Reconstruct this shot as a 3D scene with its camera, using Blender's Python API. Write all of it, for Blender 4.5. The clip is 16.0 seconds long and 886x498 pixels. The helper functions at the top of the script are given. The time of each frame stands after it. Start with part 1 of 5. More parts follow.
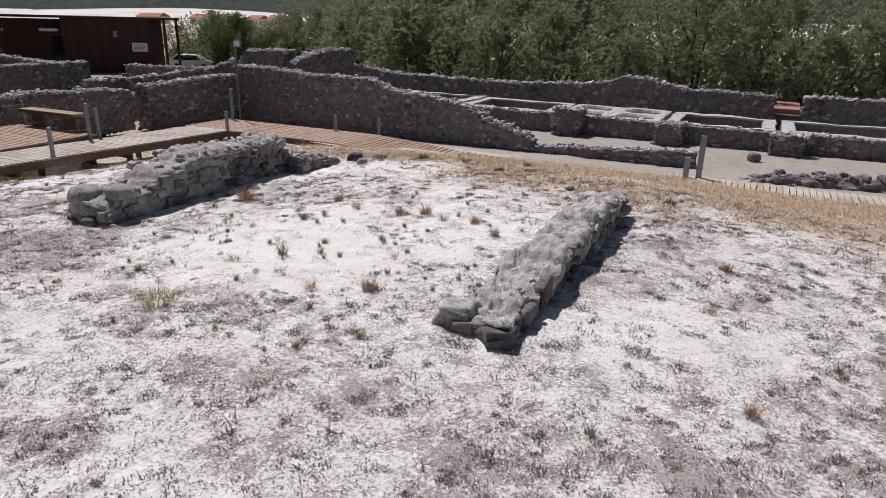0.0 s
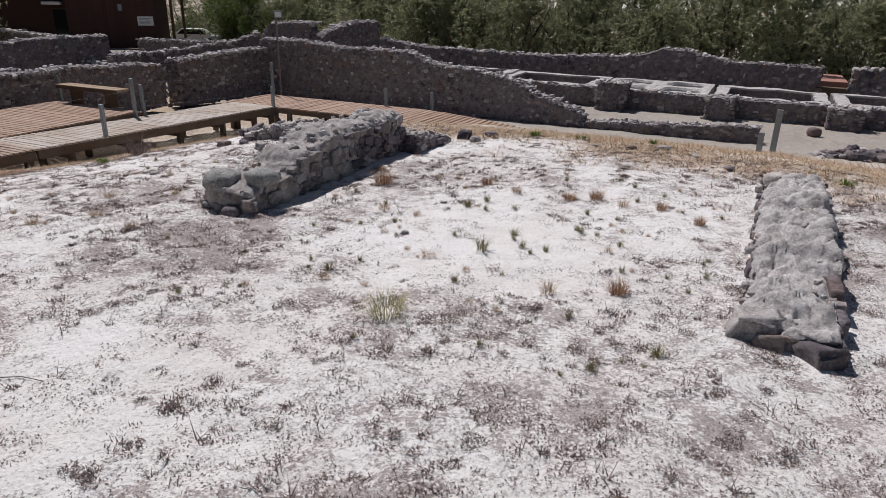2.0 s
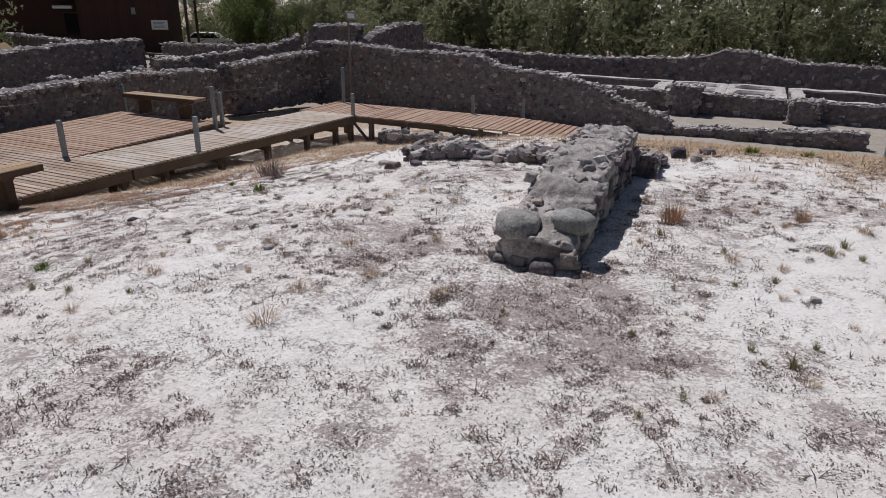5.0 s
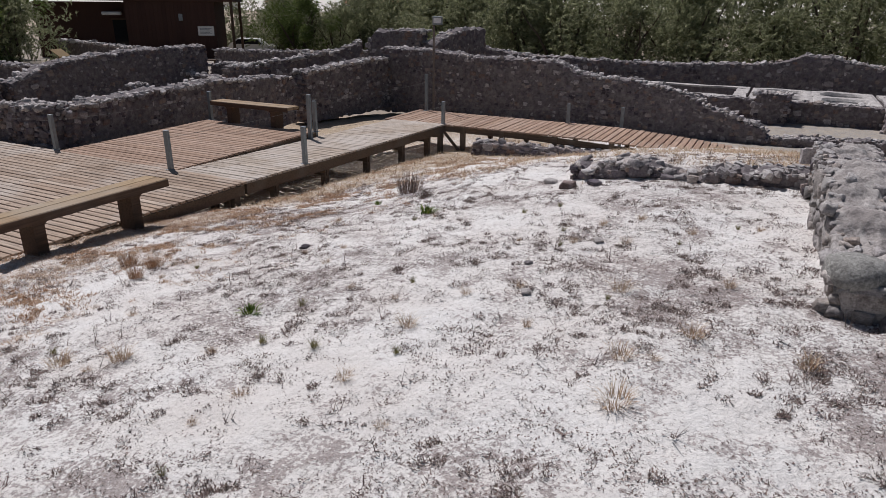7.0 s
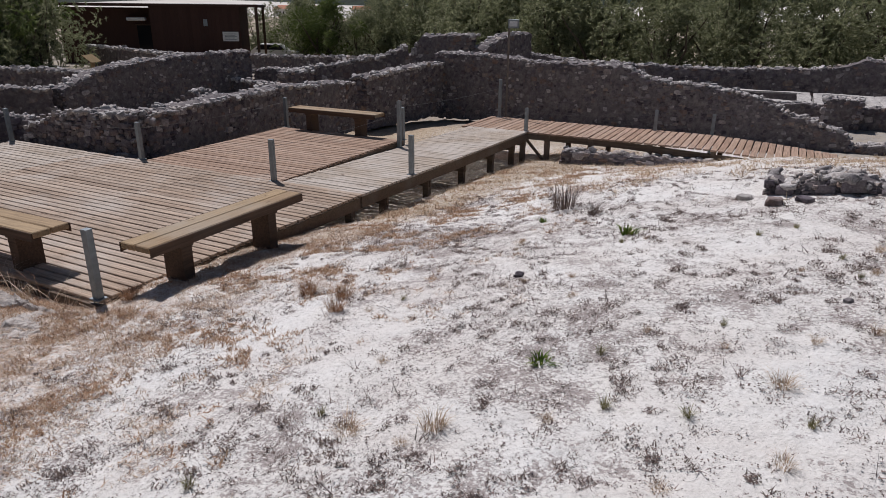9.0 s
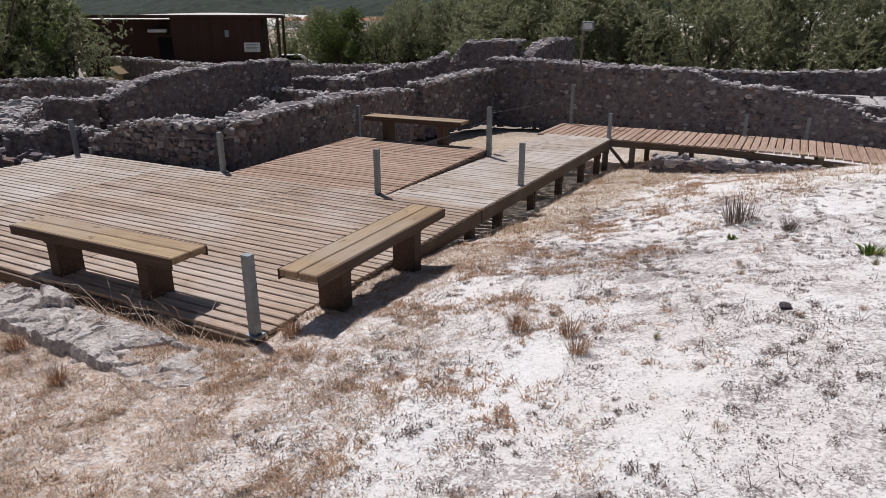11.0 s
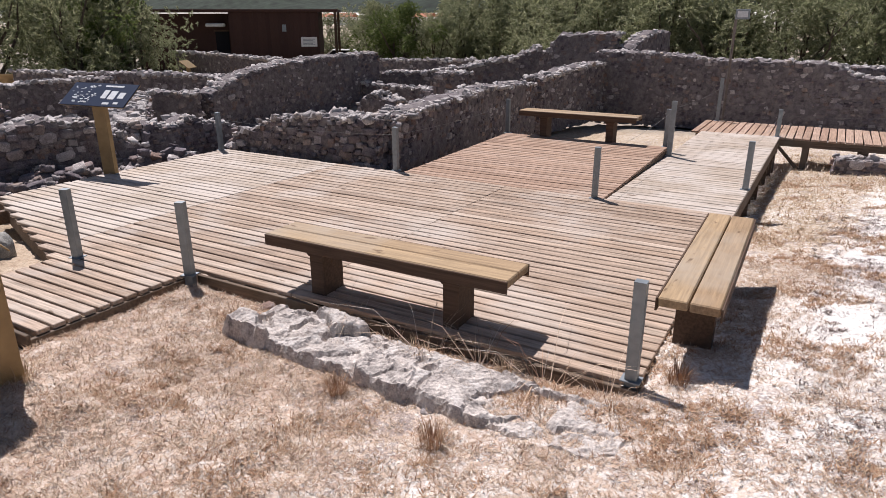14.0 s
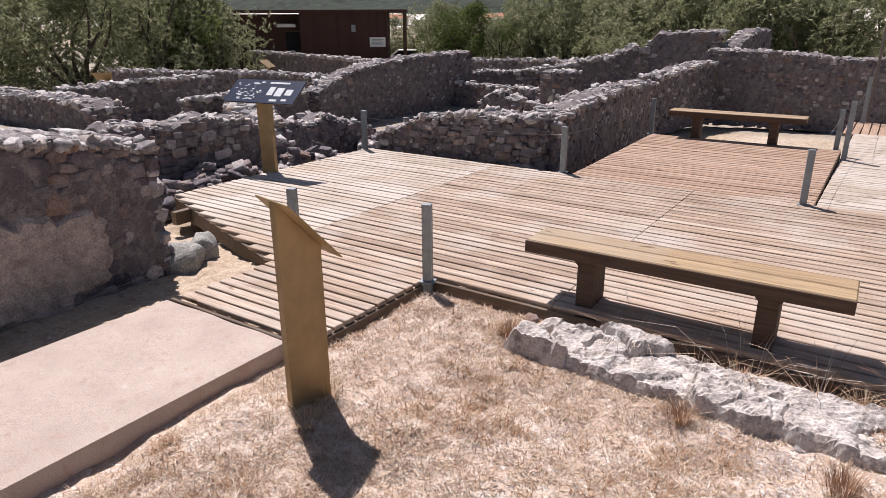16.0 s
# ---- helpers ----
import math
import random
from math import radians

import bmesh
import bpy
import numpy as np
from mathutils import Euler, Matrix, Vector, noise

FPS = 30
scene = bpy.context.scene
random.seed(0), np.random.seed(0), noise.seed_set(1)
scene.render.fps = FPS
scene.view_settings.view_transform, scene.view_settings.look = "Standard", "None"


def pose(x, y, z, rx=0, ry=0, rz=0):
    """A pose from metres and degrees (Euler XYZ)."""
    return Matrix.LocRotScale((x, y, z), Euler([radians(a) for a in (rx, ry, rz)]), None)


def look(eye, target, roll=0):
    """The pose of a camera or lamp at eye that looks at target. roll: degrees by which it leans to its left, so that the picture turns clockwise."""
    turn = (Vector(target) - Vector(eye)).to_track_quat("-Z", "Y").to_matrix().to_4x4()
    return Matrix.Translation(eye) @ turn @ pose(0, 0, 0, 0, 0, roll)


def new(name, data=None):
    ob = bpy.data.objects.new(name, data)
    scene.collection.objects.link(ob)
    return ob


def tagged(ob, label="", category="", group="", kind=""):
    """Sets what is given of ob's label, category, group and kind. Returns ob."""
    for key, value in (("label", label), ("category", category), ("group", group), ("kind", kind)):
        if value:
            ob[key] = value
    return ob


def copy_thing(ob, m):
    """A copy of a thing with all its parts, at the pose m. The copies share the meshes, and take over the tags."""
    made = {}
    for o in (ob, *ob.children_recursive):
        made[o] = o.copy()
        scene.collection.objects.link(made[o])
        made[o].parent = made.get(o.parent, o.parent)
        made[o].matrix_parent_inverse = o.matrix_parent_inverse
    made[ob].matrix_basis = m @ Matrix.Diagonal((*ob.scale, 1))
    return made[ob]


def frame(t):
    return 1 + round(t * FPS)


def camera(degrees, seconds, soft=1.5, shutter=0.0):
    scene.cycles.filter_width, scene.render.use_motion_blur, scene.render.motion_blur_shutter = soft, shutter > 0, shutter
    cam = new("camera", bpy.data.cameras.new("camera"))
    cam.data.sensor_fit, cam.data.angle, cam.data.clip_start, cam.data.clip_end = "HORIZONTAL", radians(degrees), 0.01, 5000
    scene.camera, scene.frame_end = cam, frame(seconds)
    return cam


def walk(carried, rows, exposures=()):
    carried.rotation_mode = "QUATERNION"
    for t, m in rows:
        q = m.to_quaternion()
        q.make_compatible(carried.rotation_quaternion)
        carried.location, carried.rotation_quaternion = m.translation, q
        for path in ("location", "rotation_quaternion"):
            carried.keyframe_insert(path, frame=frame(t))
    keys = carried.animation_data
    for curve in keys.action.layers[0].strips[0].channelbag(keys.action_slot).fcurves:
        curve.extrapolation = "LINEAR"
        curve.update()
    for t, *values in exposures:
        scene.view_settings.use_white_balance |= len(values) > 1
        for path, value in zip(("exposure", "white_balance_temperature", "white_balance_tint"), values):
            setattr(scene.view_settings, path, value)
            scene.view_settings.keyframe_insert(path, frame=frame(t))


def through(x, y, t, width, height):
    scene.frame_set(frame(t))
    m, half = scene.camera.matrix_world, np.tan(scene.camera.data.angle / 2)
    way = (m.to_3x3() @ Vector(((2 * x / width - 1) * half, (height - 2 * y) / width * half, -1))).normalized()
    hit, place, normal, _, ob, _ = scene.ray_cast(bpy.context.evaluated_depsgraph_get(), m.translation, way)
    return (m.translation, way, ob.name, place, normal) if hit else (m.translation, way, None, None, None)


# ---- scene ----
cam = camera(68.2, 16.0, soft=0.7)
PATH = [
    (0, (13.008, -3.15, 2.767), (12.19, -1.445, 2.116), 1.4),
    (0.5, (12.594, -3.19, 2.709), (11.775, -1.49, 2.047), 1.3),
    (1, (12.136, -3.166, 2.663), (11.322, -1.472, 1.98), 1.2),
    (1.5, (11.678, -3.191, 2.649), (10.87, -1.502, 1.946), 1.3),
    (2, (11.257, -3.222, 2.621), (10.463, -1.532, 1.902), 1.2),
    (2.5, (10.79, -3.148, 2.619), (10.014, -1.46, 1.877), 1.2),
    (3, (10.351, -3.148, 2.599), (9.588, -1.455, 1.855), 1.1),
    (3.5, (9.869, -3.102, 2.545), (9.12, -1.404, 1.799), 1.1),
    (4, (9.376, -3.083, 2.57), (8.627, -1.385, 1.827), 1.1),
    (4.5, (8.939, -3.116, 2.536), (8.182, -1.411, 1.813), 1.0),
    (5, (8.484, -3.033, 2.497), (7.707, -1.334, 1.786), 0.9),
    (5.2, (8.296, -2.998, 2.498), (7.512, -1.299, 1.791), 0.8),
    (7.3, (6.454, -3.008, 2.397), (5.606, -1.336, 1.7), 0.7),
    (7.5, (6.265, -3.02, 2.379), (5.417, -1.348, 1.683), 0.7),
    (8, (5.802, -3.065, 2.387), (4.952, -1.395, 1.689), 0.7),
    (8.5, (5.385, -3.151, 2.364), (4.528, -1.479, 1.676), 0.6),
    (9, (4.907, -3.169, 2.337), (4.047, -1.498, 1.655), 0.6),
    (9.2, (4.73, -3.197, 2.328), (3.866, -1.524, 1.654), 0.5),
    (11.3, (2.946, -3.163, 2.153), (2.066, -1.49, 1.497), -0.1),
    (11.5, (2.776, -3.145, 2.146), (1.894, -1.475, 1.485), 0.1),
    (12, (2.339, -3.177, 2.144), (1.439, -1.518, 1.48), 0.1),
    (12.5, (1.963, -3.251, 2.105), (1.05, -1.599, 1.445), -0.1),
    (13, (1.509, -3.249, 2.055), (0.585, -1.606, 1.388), -0.1),
    (13.5, (1.117, -3.342, 2.039), (0.174, -1.708, 1.374), -0.1),
    (14, (0.687, -3.449, 2.006), (-0.259, -1.818, 1.342), -0.1),
    (14.5, (0.223, -3.529, 1.985), (-0.74, -1.908, 1.318), -0.1),
    (15, (-0.143, -3.67, 1.953), (-1.126, -2.058, 1.29), -0.2),
    (15.5, (-0.508, -3.816, 1.947), (-1.509, -2.216, 1.283), -0.3),
    (16, (-0.919, -3.99, 1.93), (-1.976, -2.427, 1.269), -0.3),
]
walk(cam, [(t, look(eye, target, roll)) for t, eye, target, roll in PATH],
     ((0.0, -0.30, 6350, 12), (2.0, -0.44, 6350, 12), (3.5, -0.52, 6350, 12), (9.2, -0.55, 6300, 12), (11.3, -0.24, 6330, 12), (13.0, 0.06, 6440, 13.5), (16.0, 0.34, 6600, 15.5)))

# ---- world, sun, exposure ----
SUN_TO = Vector((-0.50, 0.30, 1.0)).normalized()
world = bpy.data.worlds.new("sky")
scene.world = world
world.use_nodes = True
wn = world.node_tree.nodes
sky = wn.new("ShaderNodeTexSky")
sky.sky_type, sky.sun_disc = "NISHITA", False
sky.sun_elevation = math.asin(SUN_TO.z)
sky.sun_rotation = math.atan2(SUN_TO.x, SUN_TO.y)
world.node_tree.links.new(sky.outputs[0], wn["Background"].inputs[0])
wn["Background"].inputs[1].default_value = 0.05
sun = new("sun", bpy.data.lights.new("sun", "SUN"))
sun.data.energy, sun.data.angle, sun.data.color = 5.0, radians(0.5), (1.0, 0.965, 0.95)
sun.matrix_world = look(SUN_TO * 50, (0, 0, 0))


# ---- materials ----
def material(name, rough=0.8, metal=0.0):
    m = bpy.data.materials.new(name)
    m.use_nodes = True
    b = m.node_tree.nodes["Principled BSDF"]
    b.inputs["Roughness"].default_value, b.inputs["Metallic"].default_value = rough, metal
    b.inputs["Specular IOR Level"].default_value = 0.25
    return m, m.node_tree, b


def node(nt, kind, **values):
    n = nt.nodes.new(kind)
    for k, v in values.items():
        n.inputs[k.replace("_", " ")].default_value = v
    return n


def ramp(nt, source, stops):
    r = nt.nodes.new("ShaderNodeValToRGB")
    while len(r.color_ramp.elements) < len(stops):
        r.color_ramp.elements.new(0.5)
    for e, (p, c) in zip(r.color_ramp.elements, stops):
        e.position, e.color = p, (*c, 1)
    nt.links.new(source, r.inputs[0])
    return r.outputs[0]


def mix(nt, fac, a, b, mode="MIX"):
    x = nt.nodes.new("ShaderNodeMix")
    x.data_type, x.blend_type = "RGBA", mode
    for socket, value in ((x.inputs[0], fac), (x.inputs[6], a), (x.inputs[7], b)):
        if isinstance(value, (int, float)):
            socket.default_value = value
        elif isinstance(value, tuple):
            socket.default_value = (*value, 1)
        else:
            nt.links.new(value, socket)
    return x.outputs[2]


def math_node(nt, op, a, b=0.0):
    n = nt.nodes.new("ShaderNodeMath")
    n.operation = op
    for i, v in enumerate((a, b)):
        if isinstance(v, (int, float)):
            n.inputs[i].default_value = v
        else:
            nt.links.new(v, n.inputs[i])
    return n.outputs[0]


def coords(nt, kind="Position", scale=(1, 1, 1), shift=None):
    if kind == "Position":
        source = nt.nodes.new("ShaderNodeNewGeometry").outputs["Position"]
    else:
        source = nt.nodes.new("ShaderNodeTexCoord").outputs[kind]
    mp = nt.nodes.new("ShaderNodeMapping")
    mp.inputs["Scale"].default_value = scale
    nt.links.new(source, mp.inputs["Vector"])
    if shift is not None:
        nt.links.new(shift, mp.inputs["Location"])
    return mp.outputs[0]


def noise_tex(nt, vec, scale, detail=6, rough=0.6):
    n = node(nt, "ShaderNodeTexNoise", Scale=scale, Detail=detail, Roughness=rough)
    nt.links.new(vec, n.inputs["Vector"])
    return n.outputs[0]


def bump(nt, b, height, strength, dist):
    n = node(nt, "ShaderNodeBump", Strength=strength, Distance=dist)
    nt.links.new(height, n.inputs["Height"])
    nt.links.new(n.outputs[0], b.inputs["Normal"])


def stone_material(name, island, tones, lichen=(0.42, 0.40, 0.39), lichen_at=0.56, smear=None):
    m, nt, b = material(name, 0.92)
    if island:
        rnd = nt.nodes.new("ShaderNodeNewGeometry").outputs["Random Per Island"]
    else:
        rnd = nt.nodes.new("ShaderNodeObjectInfo").outputs["Random"]
    col = ramp(nt, rnd, tones)
    p = coords(nt)
    n1, n2, n3 = noise_tex(nt, p, 9), noise_tex(nt, p, 60, 6, 0.75), noise_tex(nt, p, 2.3)
    pits = nt.nodes.new("ShaderNodeTexVoronoi")
    pits.inputs["Scale"].default_value = 38.0
    nt.links.new(p, pits.inputs["Vector"])
    col = mix(nt, 0.9, col, ramp(nt, n1, ((0.25, (0.5, 0.48, 0.48)), (0.75, (1.3, 1.27, 1.25)))), "MULTIPLY")
    col = mix(nt, 0.85, col, ramp(nt, n2, ((0.34, (0.5, 0.49, 0.49)), (0.62, (1.35, 1.35, 1.35)))), "MULTIPLY")
    patch = ramp(nt, n3, ((lichen_at, (0, 0, 0)), (lichen_at + 0.12, (1, 1, 1))))
    col = mix(nt, math_node(nt, "MULTIPLY", patch, 0.6), col, lichen)
    if smear is not None:
        lime = ramp(nt, noise_tex(nt, p, 6.5, 9, 0.72), ((0.50, (0, 0, 0)), (0.60, (0.7, 0.7, 0.7))))
        col = mix(nt, lime, col, mix(nt, n2, tuple(c * 0.6 for c in smear), tuple(c * 1.35 for c in smear)))
        black = ramp(nt, noise_tex(nt, p, 3.7, 9, 0.75), ((0.58, (0, 0, 0)), (0.68, (0.65, 0.65, 0.65))))
        col = mix(nt, black, col, (0.075, 0.065, 0.068))
    nt.links.new(col, b.inputs["Base Color"])
    h = math_node(nt, "ADD", n1, math_node(nt, "MULTIPLY", n2, 0.8))
    h = math_node(nt, "ADD", h, math_node(nt, "MULTIPLY", pits.outputs["Distance"], 0.35))
    bump(nt, b, h, 0.6, 0.018)
    return m


# Face stones: part of the walls' shade is in these darker, bluish tones.
GREY_TONES = ((0.0, (0.08, 0.068, 0.081)), (0.2, (0.155, 0.136, 0.155)), (0.38, (0.24, 0.213, 0.227)), (0.5, (0.25, 0.172, 0.142)), (0.6, (0.135, 0.117, 0.132)), (0.7, (0.20, 0.18, 0.195)),
              (0.8, (0.31, 0.238, 0.20)), (0.9, (0.38, 0.352, 0.355)), (1.0, (0.54, 0.503, 0.495)))
PALE_TONES = ((0.0, (0.52, 0.48, 0.45)), (0.5, (0.62, 0.58, 0.54)), (0.85, (0.55, 0.50, 0.46)), (1.0, (0.68, 0.64, 0.60)))
# Top stones: pale lichened rubble, with sunlight on the tops added to the tones.
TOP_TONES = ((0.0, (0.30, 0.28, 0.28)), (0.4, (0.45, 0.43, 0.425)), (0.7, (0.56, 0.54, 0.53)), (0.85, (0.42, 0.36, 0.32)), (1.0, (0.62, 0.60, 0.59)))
M_STONE = stone_material("rubble_stone", False, GREY_TONES, smear=(0.25, 0.22, 0.215))
M_STONE_FAR = stone_material("rubble_stone_joined", True, GREY_TONES, smear=(0.25, 0.22, 0.215))
M_TOP = stone_material("lit_top_rubble", False, TOP_TONES)
M_TOP_FAR = stone_material("lit_top_rubble_joined", True, TOP_TONES)
M_PALE = stone_material("pale_limestone", False, PALE_TONES, (0.55, 0.53, 0.50))
M_MORTAR = stone_material("old_mortar", False, ((0, (0.155, 0.137, 0.143)), (1, (0.19, 0.17, 0.176))), (0.09, 0.079, 0.085), 0.54, (0.27, 0.24, 0.23))
M_RIM = stone_material("lime_render", False, ((0, (0.50, 0.48, 0.465)), (1, (0.56, 0.54, 0.52))), (0.33, 0.31, 0.305), 0.52)
M_CRUST = stone_material("weathered_masonry", False, ((0, (0.40, 0.375, 0.36)), (1, (0.44, 0.415, 0.40))), (0.24, 0.21, 0.20), 0.56, (0.50, 0.47, 0.45))
M_BLOCK = stone_material("dressed_rubble", False, ((0, (0.17, 0.155, 0.155)), (0.3, (0.27, 0.25, 0.245)), (0.55, (0.34, 0.30, 0.27)), (0.75, (0.24, 0.235, 0.235)), (1, (0.44, 0.42, 0.40))), smear=(0.42, 0.39, 0.37))
M_SLAB = stone_material("pitted_lime_crust", False, ((0, (0.44, 0.42, 0.41)), (1, (0.48, 0.455, 0.445))), (0.22, 0.20, 0.195), 0.57, (0.60, 0.575, 0.555))
M_LEDGE = stone_material("weathered_limestone", False, ((0, (0.54, 0.495, 0.46)), (1, (0.58, 0.535, 0.50))), (0.30, 0.25, 0.22), 0.56, (0.68, 0.64, 0.61))
M_BOULDER = stone_material("smooth_boulder", False, ((0, (0.33, 0.335, 0.32)), (1, (0.37, 0.365, 0.34))), (0.25, 0.25, 0.24), 0.6)
M_PLASTER = stone_material("old_plaster", False, ((0, (0.42, 0.36, 0.33)), (1, (0.45, 0.39, 0.35))), (0.30, 0.26, 0.24), 0.55)


def wood_material(name, tones, grain=(0.55, 1.25), rough=0.75, weather=(0.36, 0.31, 0.26), weather_at=0.5, along=0):
    m, nt, b = material(name, rough)
    info = nt.nodes.new("ShaderNodeObjectInfo").outputs["Random"]
    shift = nt.nodes.new("ShaderNodeCombineXYZ")
    for i, k in enumerate((37.0, 91.0, 53.0)):
        nt.links.new(math_node(nt, "MULTIPLY", info, k), shift.inputs[i])
    sc = [22, 22, 22]
    sc[along] = 1.2
    v = coords(nt, "Object", tuple(sc), shift.outputs[0])
    g = noise_tex(nt, v, 2.2, 5, 0.65)
    col = ramp(nt, info, tones)
    col = mix(nt, 0.9, col, ramp(nt, g, ((0.3, (grain[0],) * 3), (0.7, (grain[1],) * 3))), "MULTIPLY")
    w = noise_tex(nt, coords(nt), 0.9, 5)
    wmask = ramp(nt, w, ((weather_at, (0, 0, 0)), (weather_at + 0.2, (0.75, 0.75, 0.75))))
    col = mix(nt, wmask, col, weather)
    knot = noise_tex(nt, coords(nt, "Object", (5, 14, 14), shift.outputs[0]), 1.0, 2, 0.4)
    col = mix(nt, ramp(nt, knot, ((0.70, (0, 0, 0)), (0.76, (0.7, 0.7, 0.7)))), col, (0.10, 0.055, 0.03))
    nt.links.new(col, b.inputs["Base Color"])
    bump(nt, b, g, 0.5, 0.006)
    return m


M_DECK = wood_material("weathered_decking", ((0, (0.378, 0.276, 0.204)), (0.3, (0.485, 0.374, 0.292)), (0.6, (0.427, 0.312, 0.231)), (0.8, (0.524, 0.416, 0.330)), (1, (0.339, 0.244, 0.182))), (0.42, 1.3), weather=(0.524, 0.468, 0.418))
M_DECK_RED = wood_material("reddish_decking", ((0, (0.388, 0.255, 0.182)), (0.4, (0.475, 0.333, 0.253)), (0.7, (0.427, 0.286, 0.204)), (1, (0.349, 0.229, 0.165))), (0.45, 1.3), weather=(0.485, 0.406, 0.341), weather_at=0.55)
M_DECK_GREY = wood_material("bleached_decking", ((0, (0.44, 0.36, 0.29)), (0.5, (0.53, 0.44, 0.36)), (1, (0.40, 0.32, 0.25))), (0.5, 1.25), weather=(0.56, 0.50, 0.45), weather_at=0.4)
M_BENCH = wood_material("bench_timber", ((0, (0.338, 0.231, 0.138)), (1, (0.413, 0.294, 0.175))), (0.6, 1.2), weather=(0.388, 0.325, 0.256))
M_DARKWOOD = wood_material("dark_timber", ((0, (0.085, 0.055, 0.04)), (1, (0.12, 0.075, 0.05))), weather=(0.12, 0.10, 0.085), weather_at=0.6)
M_FRAME = wood_material("understructure_timber", ((0, (0.12, 0.085, 0.06)), (1, (0.17, 0.12, 0.085))), weather=(0.2, 0.17, 0.14))
M_HUT = wood_material("hut_cladding", ((0, (0.060, 0.030, 0.024)), (1, (0.075, 0.038, 0.03))), (0.8, 1.1), weather=(0.07, 0.045, 0.04), weather_at=0.6, along=2)


def plain(name, color, rough=0.6, metal=0.0, vary=0.25, scale=12.0, bumped=0.0):
    m, nt, b = material(name, rough, metal)
    p = coords(nt)
    n = noise_tex(nt, p, scale)
    lo, hi = tuple(c * (1 - vary) for c in color), tuple(min(1, c * (1 + vary)) for c in color)
    nt.links.new(ramp(nt, n, ((0.3, lo), (0.7, hi))), b.inputs["Base Color"])
    if bumped:
        bump(nt, b, noise_tex(nt, p, scale * 6), bumped, 0.01)
    return m


M_STEEL = plain("galvanised_steel", (0.26, 0.29, 0.31), 0.5, 0.6, 0.15, 14)
M_BRASS = plain("brushed_bronze_sheet", (0.34, 0.24, 0.125), 0.5, 0.35, 0.18, 6)
M_POLE = plain("rusty_pole_paint", (0.17, 0.145, 0.13), 0.6, 0.2, 0.25, 9)
M_BLUE = plain("navy_panel", (0.035, 0.045, 0.075), 0.3, 0.0, 0.1)
M_PRINT = plain("white_print", (0.62, 0.64, 0.66), 0.5, 0.0, 0.15, 20)
M_WHITE = plain("white_paint", (0.75, 0.75, 0.73), 0.5, 0.0, 0.06, 3)
M_CABLE = plain("steel_cable", (0.30, 0.29, 0.28), 0.5, 0.5, 0.1)
M_BARK = plain("bark", (0.11, 0.085, 0.065), 0.95, 0.0, 0.4, 9, 0.8)
M_GLASS_DARK = plain("dark_glass", (0.02, 0.02, 0.025), 0.1, 0.0, 0.1)
M_RUBBER = plain("rubber", (0.02, 0.02, 0.02), 0.8)
M_REDSTEP = plain("red_brick_paving", (0.36, 0.19, 0.15), 0.85, 0.0, 0.3, 20)
M_ROOFTILE = plain("clay_rooftile", (0.40, 0.17, 0.10), 0.85, 0.0, 0.3, 3)


def blade_material(name, tones, through=0.0):
    m, nt, b = material(name, 0.8)
    rnd = nt.nodes.new("ShaderNodeNewGeometry").outputs["Random Per Island"]
    nt.links.new(ramp(nt, rnd, tones), b.inputs["Base Color"])
    if through:
        t = nt.nodes.new("ShaderNodeBsdfTranslucent")
        nt.links.new(ramp(nt, rnd, tones), t.inputs[0])
        x = node(nt, "ShaderNodeMixShader", Fac=through)
        nt.links.new(b.outputs[0], x.inputs[1])
        nt.links.new(t.outputs[0], x.inputs[2])
        nt.links.new(x.outputs[0], nt.nodes["Material Output"].inputs[0])
    return m


M_STRAW = blade_material("straw", ((0, (0.46, 0.33, 0.21)), (0.4, (0.58, 0.46, 0.32)), (0.75, (0.40, 0.24, 0.15)), (1, (0.66, 0.57, 0.44))))
M_STRAW_PALE = blade_material("bleached_straw", ((0, (0.46, 0.32, 0.22)), (0.3, (0.72, 0.59, 0.46)), (0.5, (0.30, 0.16, 0.10)), (0.7, (0.62, 0.46, 0.33)), (0.85, (0.24, 0.17, 0.13)), (1, (0.86, 0.78, 0.68))))
M_RUSSET = blade_material("russet_grass", ((0, (0.32, 0.175, 0.105)), (0.6, (0.44, 0.275, 0.17)), (1, (0.55, 0.40, 0.265))))
M_OLIVE = blade_material("olive_grass", ((0, (0.17, 0.16, 0.07)), (0.6, (0.27, 0.25, 0.11)), (1, (0.40, 0.34, 0.18))))
M_YELLOW = blade_material("yellowish_grass", ((0, (0.28, 0.26, 0.11)), (0.6, (0.42, 0.39, 0.18)), (1, (0.55, 0.49, 0.27))))
M_GREEN = blade_material("green_herb", ((0, (0.06, 0.10, 0.02)), (0.6, (0.12, 0.19, 0.03)), (1, (0.25, 0.29, 0.06))), 0.2)
M_TWIG = blade_material("dry_twigs", ((0, (0.095, 0.068, 0.063)), (0.35, (0.185, 0.138, 0.128)), (0.7, (0.26, 0.185, 0.158)), (0.85, (0.13, 0.115, 0.09)), (1, (0.36, 0.285, 0.245))))
M_LEAF = blade_material("tamarisk_foliage", ((0, (0.13, 0.148, 0.075)), (0.5, (0.27, 0.285, 0.16)), (0.8, (0.38, 0.39, 0.235)), (1, (0.50, 0.485, 0.33))), 0.5)
M_LEAF_DARK = blade_material("dark_foliage", ((0, (0.07, 0.10, 0.03)), (0.6, (0.13, 0.17, 0.05)), (1, (0.20, 0.23, 0.08))), 0.45)


